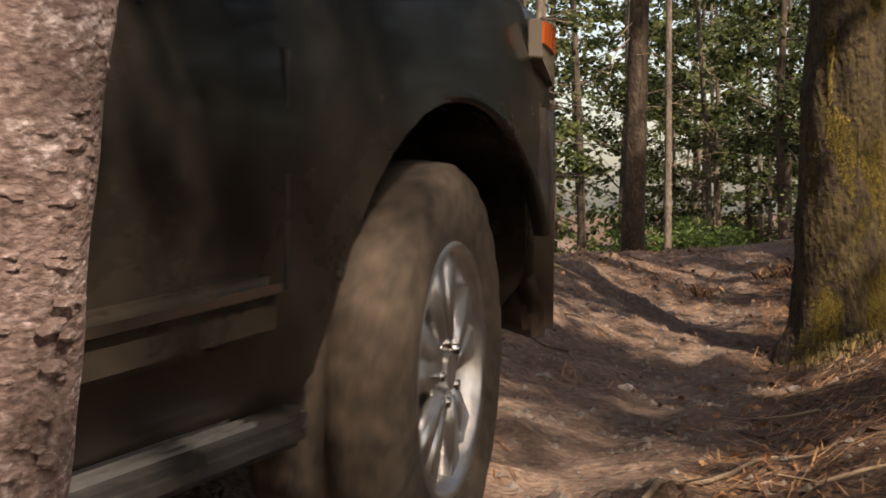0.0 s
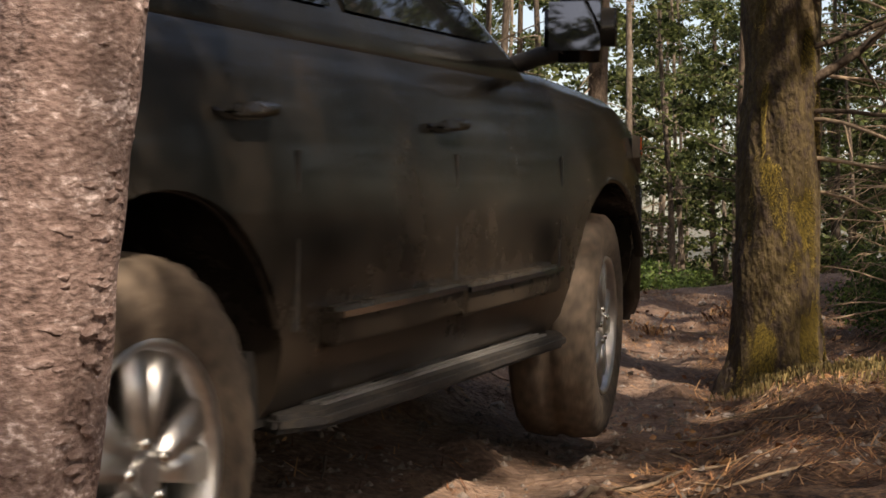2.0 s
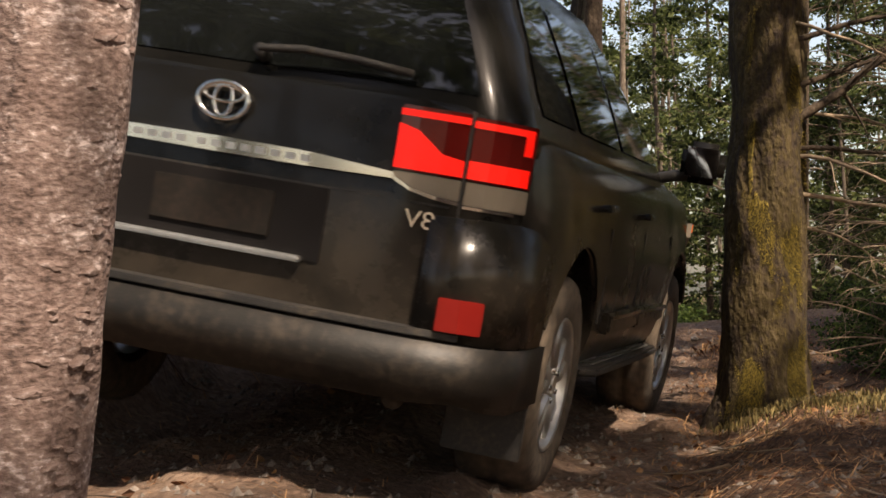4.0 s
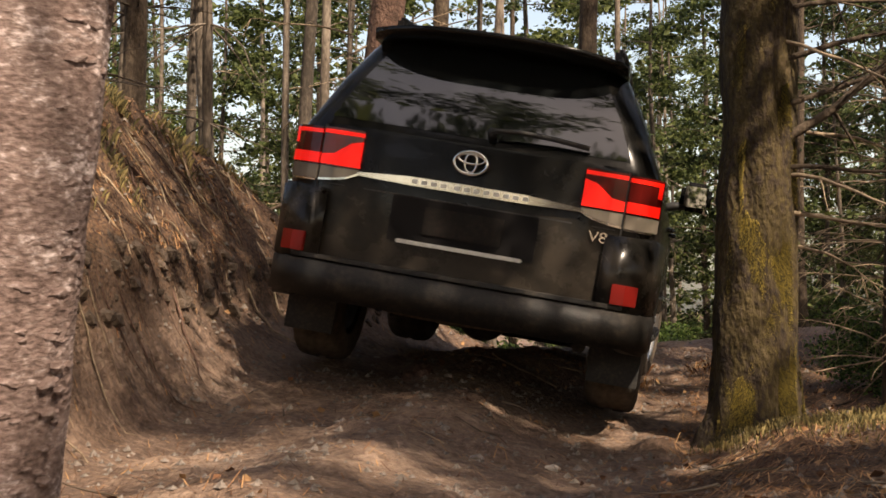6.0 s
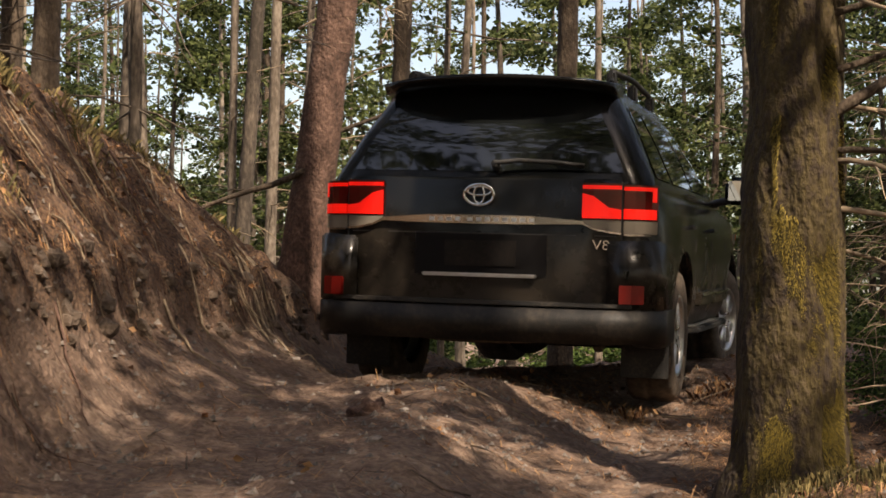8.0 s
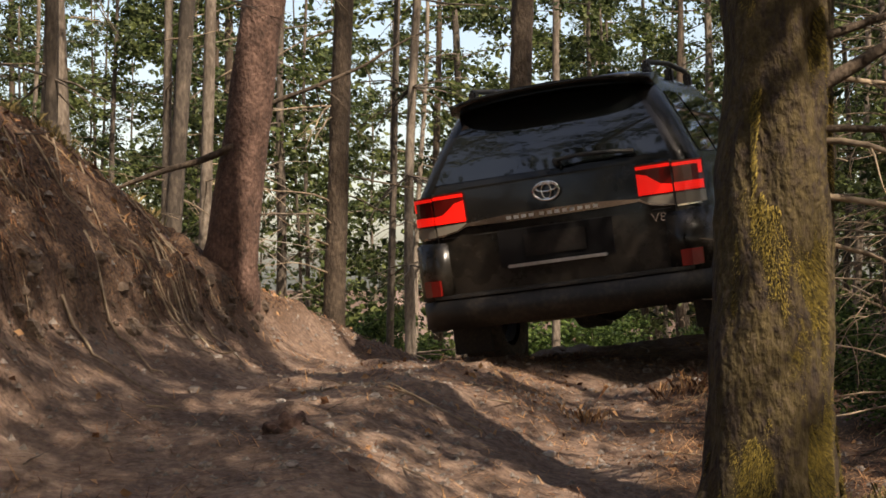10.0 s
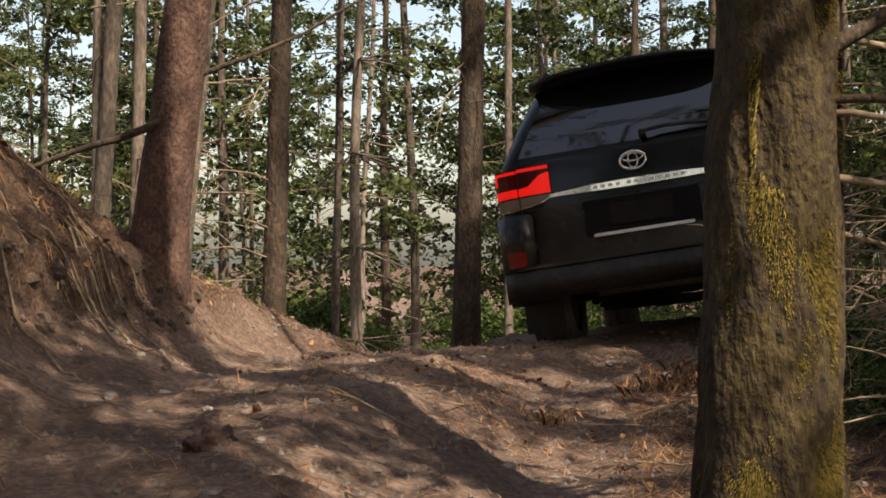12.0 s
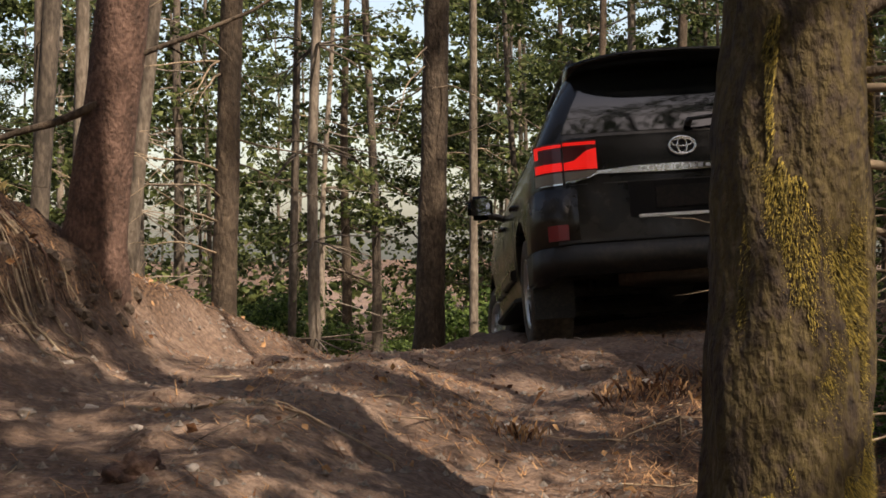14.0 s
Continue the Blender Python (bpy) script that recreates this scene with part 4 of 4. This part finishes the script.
    slab("front_bumper", [(-0.925, 3.33), (-0.905, 3.45), (-0.84, 3.62), (-0.68, 3.76), (-0.35, 3.82), (0, 3.83), (0.35, 3.82), (0.68, 3.76), (0.84, 3.62), (0.905, 3.45), (0.925, 3.33)], [0.52, 0.42, 0.36, 0.34, 0.34, 0.34, 0.34, 0.34, 0.34, 0.42, 0.52], [0.90, 0.88, 0.82, 0.76, 0.74, 0.74, 0.74, 0.76, 0.82, 0.88, 0.90], -0.06, 0.014, PAINT, car, "painted front bumper", True, 0.02)


def underside(car):
    bar("rear_axle", [(-0.70, 0, 0.40), (0, 0, 0.40), (0.70, 0, 0.40)], 0.05, UNDER, car)
    bm = bmesh.new()
    bmesh.ops.create_uvsphere(bm, u_segments=16, v_segments=10, radius=0.15, matrix=Matrix.Translation((0.05, -0.02, 0.40)))
    part("differential", bm, UNDER, car)
    bm = bmesh.new()
    bmesh.ops.create_cone(bm, cap_ends=True, segments=32, radius1=0.36, radius2=0.36, depth=0.22, matrix=pose(-0.05, -0.62, 0.47))
    part("spare_wheel", bm, RUBBER, car, "spare wheel slung under the floor")
    bar("exhaust", [(0.55, 0.9, 0.42), (0.58, -0.2, 0.50), (0.62, -0.7, 0.44), (0.66, -1.0, 0.37)], 0.035, UNDER, car, "exhaust pipe")
    rounded("fuel_tank", -0.55, -0.1, 0.5, 1.6, 0.33, 0.5, UNDER, car, bevel=0.05)
    # crossmembers and skid plate are added to darken the gap under the floor
    for y in (0.62, 1.75):
        rounded("crossmember", -0.62, 0.62, y - 0.07, y + 0.07, 0.27, 0.45, UNDER, car, bevel=0.03)
    rounded("skid_plate", -0.55, 0.55, 2.95, 3.55, 0.27, 0.36, UNDER, car, bevel=0.03)
    rounded("gearbox", -0.15, 0.35, 1.2, 2.4, 0.30, 0.5, UNDER, car, bevel=0.06)
    bar("front_axle", [(-0.70, 2.85, 0.40), (0.70, 2.85, 0.40)], 0.04, UNDER, car)
    for s in (1, -1):
        bar("damper", [(s * 0.52, -0.10, 0.36), (s * 0.50, 0.08, 0.80)], 0.03, UNDER, car)
        bar("trailing_arm", [(s * 0.55, 0.0, 0.34), (s * 0.50, 0.95, 0.42)], 0.03, UNDER, car)


def build_car():
    car = tagged(new("car"), "large dark green-black off-road car, dusty, with lit red tail lamps", "car")
    car_body(car)
    tail(car)
    flanks(car)
    underside(car)
    wheels = [wheel(car, x, y) for x, y in ((-0.82, 0), (0.82, 0), (-0.82, 2.85), (0.82, 2.85))]
    return car, wheels


car, wheels = build_car()


# ---- small things ----
def dead_bough(tree, rnd, start, way, length, r0, twigs=8, droop=-0.2):
    """A bare bough with side twigs, one mesh."""
    path, radii = bough(rnd, start, way, length, r0, 9, droop, 0.3)
    bits = [tube(path, radii, 6)]
    for k in range(twigs):
        i = rnd.randrange(2, len(path))
        a, b = bough(rnd, path[i], (rnd.uniform(-1, 1) + way[0], rnd.uniform(-1, 1), rnd.uniform(-1, 0.4)), length * rnd.uniform(0.15, 0.4), max(0.003, radii[i] * 0.5), 5, -0.4, 0.5)
        bits.append(tube(a, b, 4))
    return mesh_part("bough", *joined(bits), TWIG if r0 < 0.014 else BARK, tree, "bare dead bough", smooth=True)


def dress_mossy_tree():
    rnd = random.Random(5)
    # heights above the foot, with the direction and length of each dead bough
    for z, w, ln, r in [(1.55, (1, -0.3, 0.55), 1.3, 0.026), (1.72, (1, -0.1, 0.3), 1.2, 0.016), (1.42, (1, -0.5, 0.1), 1.0, 0.014), (1.38, (0.9, -0.7, -0.1), 0.9, 0.012), (1.95, (1, -0.2, 0.35), 1.2, 0.016),
                        (1.2, (1, -0.2, 0.05), 0.9, 0.013), (2.2, (1, 0.2, 0.2), 1.3, 0.014), (1.05, (1, 0.3, -0.3), 0.8, 0.010), (1.62, (1, 0.4, -0.1), 1.1, 0.012), (2.05, (0.8, -0.6, -0.3), 1.1, 0.010)]:
        dead_bough(mossy_tree, rnd, (0.12, -0.10, z), w, ln, r)
    # moss in tufts, denser low down and, for its sunlit look, on the right
    vs, fs = [], []
    for _ in range(120000):
        a, z = rnd.uniform(-math.pi, 0.4), 0.05 + rnd.random() ** 1.4 * 2.3
        patch = noise.noise(Vector((math.cos(a) * 2.0, math.sin(a) * 2.0, z * 2.6))) + 0.25 * noise.noise(Vector((math.cos(a) * 7, math.sin(a) * 7, z * 9)))
        if patch < -0.08 + 0.20 * max(0, z - 0.7) - 0.25 * max(0, 0.35 - z) - 0.12 * math.cos(a):
            continue
        r = 0.203 * (1 - 0.06 * (z - 0.0)) * (1 + 0.5 * math.exp(-z * 5))
        p = Vector((0.015 * z + r * math.cos(a), r * math.sin(a), z + 0.12 - 0.12))
        o = Vector((math.cos(a), math.sin(a), rnd.uniform(-0.9, 0.3))).normalized()
        t = Vector((-math.sin(a), math.cos(a), rnd.uniform(-0.6, 0.6))).normalized() * 0.003
        ln = rnd.uniform(0.005, 0.015)
        k = len(vs)
        vs += [tuple(p - t - o * 0.01), tuple(p + t - o * 0.01), tuple(p + o * ln + Vector((0, 0, -0.012)))]
        fs.append((k, k + 1, k + 2))
    mesh_part("moss", vs, fs, MOSS, mossy_tree, "tufted yellow-green moss")["kind"] = "stuff"


def bark_flakes():
    """Loose plates on the near trunk, wider than high."""
    rnd = random.Random(77)
    shapes = []
    for k in range(5):
        bm = bmesh.new()
        bmesh.ops.create_icosphere(bm, subdivisions=2, radius=1)
        for v in bm.verts:
            v.co *= 1 + 0.5 * noise.noise(v.co * 1.7 + Vector((k * 9, 0, 0)))
            v.co = Vector((v.co.x * 0.013, v.co.y * 0.0028, v.co.z * 0.0048))
        me = bpy.data.meshes.new("bark_flake")
        bm.to_mesh(me)
        bm.free()
        me.materials.append(BARK_NEAR)
        shapes.append(me)
    for i in range(290):
        a, z = radians(rnd.uniform(-150, 10)), rnd.uniform(0.25, 1.7)
        r = 0.110 * (1 - 0.06 * z)
        ob = new("bark_flake", shapes[i % 5])
        ob.parent = near_tree
        s = rnd.uniform(0.6, 1.6)
        ob.matrix_basis = pose(0.118 * z + r * math.cos(a), r * math.sin(a), z, 0, rnd.uniform(-12, 12), math.degrees(a) + 90) @ Matrix.Scale(s, 4)


def twiggy(tree, rnd, n, z0, z1, ln, r0):
    for _ in range(n):
        a = rnd.uniform(0, 2 * math.pi)
        dead_bough(tree, rnd, (0, 0, rnd.uniform(z0, z1)), (math.cos(a), math.sin(a), rnd.uniform(-0.4, 0.4)), ln * rnd.uniform(0.6, 1.3), r0, 6)


def scatter(rnd, count, x0, x1, y0, y1, want):
    """Places on the ground, kept by the chance that want(x, y) gives."""
    out = []
    while len(out) < count:
        x, y = rnd.uniform(x0, x1), rnd.uniform(y0, y1)
        if rnd.random() < want(x, y):
            out.append((x, y))
    return out


def litter_share(x, y):
    """More needles beside the trail and on the bank than in the ruts."""
    xl, xr, toe = trail_at(y)
    patch = 0.5 + 0.9 * noise.noise(Vector((x * 1.3, y * 1.3, 4.0)))
    if x > xr + 0.35:
        return 1.0
    if x < toe - 0.02:
        return 1.0
    if y > 8.8 and x > 0.2:
        return 0.75 * max(0.0, patch)
    return 0.28 * max(0.0, patch)


def slope_at(x, y):
    e = 0.04
    return Vector(((height(x + e, y) - height(x - e, y)) / (2 * e), (height(x, y + e) - height(x, y - e)) / (2 * e), 0))


def floor_litter():
    rnd = random.Random(31)
    # needles and thin straws
    vs, fs = [], []
    for x, y in scatter(rnd, 62000, -3.0, 5.0, 3.6, 14.5, litter_share):
        z = height(x, y)
        a, ln = rnd.uniform(0, math.pi), rnd.uniform(0.03, 0.11)
        s = slope_at(x, y)
        d = Vector((math.cos(a), math.sin(a), 0))
        d.z = s.x * d.x + s.y * d.y + rnd.uniform(-0.12, 0.22)
        d.normalize()
        w = Vector((-d.y, d.x, 0)).normalized() * rnd.uniform(0.0012, 0.0032)
        p = Vector((x, y, z + 0.006))
        k = len(vs)
        vs += [tuple(p - w), tuple(p + w), tuple(p + d * ln + w * 0.5 + Vector((0, 0, 0.004))), tuple(p + d * ln - w * 0.5 + Vector((0, 0, 0.004)))]
        fs.append((k, k + 1, k + 2, k + 3))
    tagged(mesh_part("pine_litter", vs, fs, LITTER), "rust-brown pine needles strewn over the forest floor", "litter", kind="stuff")
    # fallen leaves
    places = scatter(rnd, 2600, -3.0, 5.0, 3.8, 14.0, litter_share)
    v, f = leaves(rnd, [(x, y, height(x, y) + 0.012) for x, y in places], 1, 0.03, 0.028, 0.1, 1.5)
    tagged(mesh_part("fallen_leaves", v, f, LITTER), "dry brown leaves lying on the ground", "leaf litter", kind="stuff")
    # fallen twigs
    bits = []
    for x, y in scatter(rnd, 420, -3.0, 5.0, 3.8, 14.0, lambda x, y: litter_share(x, y) * 0.8 + 0.1):
        a = rnd.uniform(0, 2 * math.pi)
        s = slope_at(x, y)
        d = Vector((math.cos(a), math.sin(a), 0))
        d.z = s.x * d.x + s.y * d.y
        path, rad = bough(rnd, (x, y, height(x, y) + 0.008), d, rnd.uniform(0.1, 0.5), rnd.uniform(0.003, 0.007), 4, 0.0, 0.25)
        path = [(px, py, max(pz, height(px, py) + 0.004)) for px, py, pz in path]
        bits.append(tube(path, rad, 4))
    tagged(mesh_part("fallen_twigs", *joined(bits), TWIG, smooth=True), "dry twigs lying on the soil", "twigs", kind="stuff")
    # crumbs of earth and pebbles
    vs, fs = [], []
    for x, y in scatter(rnd, 9500, -2.4, 4.0, 3.8, 14.0, lambda x, y: 0.9 if noise.noise(Vector((x * 1.1, y * 1.1, 9))) > -0.1 else 0.15):
        r = 0.005 + 0.018 * rnd.random() ** 3
        z = height(x, y)
        k = len(vs)
        q = [rnd.uniform(0.7, 1.3) for _ in range(6)]
        vs += [(x + r * q[0], y, z), (x, y + r * q[1], z), (x - r * q[2], y, z), (x, y - r * q[3], z), (x + r * 0.2, y, z + r * q[4]), (x, y, z - r)]
        fs += [(k, k + 1, k + 4), (k + 1, k + 2, k + 4), (k + 2, k + 3, k + 4), (k + 3, k, k + 4)]
    tagged(mesh_part("pebbles", vs, fs, STONE), "crumbs of dry earth and small pebbles", "pebbles", kind="stuff")


def stone(x, y, r, seed):
    bm = bmesh.new()
    bmesh.ops.create_icosphere(bm, subdivisions=2, radius=r)
    for v in bm.verts:
        v.co *= 1 + 0.45 * noise.noise(v.co / r * 1.3 + Vector((seed, 0, 0)))
        v.co.z *= 0.62
    ob = part("stone", bm, STONE, None, smooth=False)
    ob.matrix_basis = pose(x, y, height(x, y) + r * 0.15, 0, 0, seed * 40)
    return tagged(ob, "small grey stone half sunk in the dusty soil", "stone", "stones on the trail")


def stones():
    rnd = random.Random(17)
    for i, (x, y) in enumerate(scatter(rnd, 54, -1.2, 3.2, 5.0, 12.5, lambda x, y: 0.6 if x > trail_at(y)[2] else 0.0)):
        stone(x, y, rnd.uniform(0.012, 0.035), i)
    stone(1.32, 10.3, 0.045, 91)


def clod():
    """The torn stump between the ruts."""
    bm = bmesh.new()
    bmesh.ops.create_icosphere(bm, subdivisions=4, radius=0.085)
    for v in bm.verts:
        n = v.co.normalized()
        v.co *= 1 + 0.5 * noise.noise(n * 1.8) + 0.25 * noise.noise(n * 6)
        v.co.z *= 0.75
    ob = part("stump", bm, BARK_RED, None)
    ob.location = (-0.06, 8.2, height(-0.06, 8.2) - 0.01)
    tagged(ob, "torn brown stump in the middle of the trail", "stump")


def bank_roots():
    """Roots and straws that hang out of the cut bank."""
    rnd = random.Random(8)
    for i in range(96):
        y = rnd.uniform(5.8, 11.3)
        v = rnd.uniform(0.0, 0.65)
        x = trail_at(y)[2] - v
        path = [(x, y, height(x, y) + 0.01)]
        r = rnd.uniform(0.003, 0.010)
        dx, dy = rnd.uniform(0.02, 0.07), rnd.uniform(-0.09, 0.04)
        for k in range(rnd.randrange(5, 10)):
            px, py, _ = path[-1]
            px, py = px + dx * rnd.uniform(0.4, 1.4), py + dy * rnd.uniform(0.4, 1.4) + rnd.uniform(-0.02, 0.02)
            path.append((px, py, height(px, py) + 0.012 + rnd.uniform(0, 0.02)))
        ob = mesh_part("root", *tube(path, [r * (1 - 0.8 * k / len(path)) for k in range(len(path))], 5), TWIG if i % 2 else BARK_RED, smooth=True)
        tagged(ob, "thin bare root hanging out of the earth bank", "root", "roots in the bank")


def bank_clods():
    """Dark lumps of earth sticking out of the cut."""
    rnd = random.Random(41)
    vs, fs = [], []
    for _ in range(300):
        y = rnd.uniform(5.2, 12.2)
        x = trail_at(y)[2] + rnd.gauss(0.0, 0.05)
        bm = bmesh.new()
        r = 0.010 + 0.045 * rnd.random() ** 2.5
        bmesh.ops.create_icosphere(bm, subdivisions=1, radius=r)
        z, k = height(x, y), len(vs)
        vs += [(x + v.co.x * rnd.uniform(0.6, 1.3), y + v.co.y * rnd.uniform(0.7, 1.5), z + v.co.z * rnd.uniform(0.6, 1.2)) for v in bm.verts]
        fs += [tuple(k + v.index for v in f.verts) for f in bm.faces]
        bm.free()
    tagged(mesh_part("earth_clods", vs, fs, mottled("dark brown earth", [(0.04, 0.027, 0.019), (0.085, 0.06, 0.043), (0.15, 0.108, 0.08)], (10, 60), 0.95, 0.8, 60, 0.02)), "dark clods of earth in the cut bank", "earth", kind="stuff")


def tufts():
    """Yellowish grass and moss: at the foot of the mossy tree, on the bank's rim and on the mound."""
    rnd = random.Random(23)
    vs, fs = [], []
    def blades(cx, cy, n, spread, tall, bend=0.5):
        for _ in range(n):
            x, y = cx + rnd.gauss(0, spread), cy + rnd.gauss(0, spread)
            z, a = height(x, y), rnd.uniform(0, 2 * math.pi)
            h = tall * rnd.uniform(0.5, 1.2)
            d = Vector((math.cos(a), math.sin(a), 0)) * h * bend * rnd.uniform(0.4, 1.3)
            w = Vector((-math.sin(a), math.cos(a), 0)) * 0.003
            k = len(vs)
            vs.extend([(x - w.x, y - w.y, z - 0.01), (x + w.x, y + w.y, z - 0.01), (x + d.x * 0.5 + w.x, y + d.y * 0.5 + w.y, z + h * 0.8), (x + d.x, y + d.y, z + h)])
            fs.append((k, k + 1, k + 2))
            fs.append((k, k + 2, k + 3))
    for cx, cy, n, s, h in [(1.75, 7.15, 700, 0.16, 0.05), (1.45, 7.2, 260, 0.10, 0.05), (2.0, 7.0, 500, 0.2, 0.05), (1.9, 6.6, 300, 0.2, 0.04), (2.3, 7.3, 400, 0.2, 0.06)]:
        blades(cx, cy, n, s, h)
    for _ in range(26):
        y = rnd.uniform(7.0, 12.0)
        x = trail_at(y)[2] - rnd.uniform(0.35, 1.1)
        blades(x, y, 70, 0.07, 0.07, 0.9)
    tagged(mesh_part("grass_tufts", vs, fs, GRASS), "short yellow-green moss and grass tufts", "grass", kind="stuff")
    vs, fs = [], []
    blades(2.1, 11.0, 150, 0.14, 0.07, 0.9)
    blades(2.5, 11.3, 120, 0.14, 0.06, 0.9)
    blades(1.35, 10.2, 60, 0.05, 0.06, 0.8)
    tagged(mesh_part("dry_tuft", vs, fs, LITTER), "rust-brown dry tuft on the mound", "grass", kind="stuff")


def fallen_branch(x0, y0, x1, y1, r, seed):
    """A dry branch lying on the soil, with short forks."""
    rnd = random.Random(seed)
    path = []
    for k in range(10):
        f = k / 9
        x, y = x0 + (x1 - x0) * f + 0.02 * math.sin(f * 7 + seed), y0 + (y1 - y0) * f + 0.02 * math.cos(f * 5 + seed)
        path.append((x, y, height(x, y) + r * 0.8))
    bits = [tube(path, [r * (1 - 0.6 * k / 9) for k in range(10)], 7)]
    for _ in range(4):
        p = path[rnd.randrange(2, 9)]
        a, b = bough(rnd, p, (rnd.uniform(-1, 1), rnd.uniform(-1, 1), 0.25), 0.16, r * 0.4, 4, -0.2)
        bits.append(tube(a, b, 4))
    tagged(mesh_part("fallen_branch", *joined(bits), TWIG, smooth=True), "dry fallen branch lying on needle litter", "branch", "fallen branches")


dress_mossy_tree()
fallen_branch(0.28, 4.05, 0.84, 4.72, 0.011, 3)
fallen_branch(2.0, 6.9, 2.7, 7.25, 0.012, 8)
fallen_branch(-0.2, 9.6, 0.75, 9.1, 0.010, 5)
bark_flakes()
rng = random.Random(3)
twiggy(slim_tree, rng, 16, 0.6, 3.2, 0.9, 0.009)
twiggy(pine_tree, rng, 4, 1.2, 3.0, 0.9, 0.010)
twiggy(dark_tree, rng, 5, 1.0, 3.5, 0.8, 0.008)
dead_bough(pine_tree, rng, (0.1, -0.1, 0.92), (-1, -0.1, -0.75), 1.3, 0.026, 3, 0.0)
dead_bough(pine_tree, rng, (0.1, 0.0, 1.08), (1, -0.1, 0.6), 1.5, 0.018, 5, -0.2)
for tree in grey_trees:
    twiggy(tree, rng, 3, 1.5, 4.0, 0.8, 0.008)
for tree in dead_trees:
    twiggy(tree, rng, 40, 0.3, 3.0, 0.75, 0.006)
floor_litter()
stones()
clod()
bank_roots()
bank_clods()
tufts()


# ---- what moves ----
STEER = [(0.0, 10), (0.5, 11), (1.0, 10), (1.5, 11), (2.0, 7), (2.5, 4), (3.0, 0), (5.5, -4), (7.0, -8), (8.0, -10), (10.5, 2), (12.5, 8), (14.0, 10)]


def car_pose(row):
    t, x, y, z, yaw, pitch, roll = row
    return pose(x, y, z, 0, 0, yaw) @ pose(0, 0, 0, pitch, 0, 0) @ pose(0, 0, 0, 0, roll, 0)


def motions():
    walk(car, [(r[0], car_pose(r)) for r in CAR_ROWS])
    ts = [r[0] for r in CAR_ROWS]
    gone = [0.0]
    for a, b in zip(CAR_ROWS, CAR_ROWS[1:]):
        gone.append(gone[-1] + math.dist(a[1:3], b[1:3]))
    places = ((-0.82, 0), (0.82, 0), (-0.82, 2.85), (0.82, 2.85))
    for w, (x, y) in zip(wheels, places):
        rows = []
        for i in range(57):
            t = i * 0.25
            spin = -math.degrees(np.interp(t, ts, gone) / 0.392)
            turn = np.interp(t, [s[0] for s in STEER], [s[1] for s in STEER]) if y else 0.0
            rows.append((t, pose(x, y, 0.392, 0, 0, turn) @ pose(0, 0, 0, spin, 0, 0)))
        walk(w, rows)


motions()
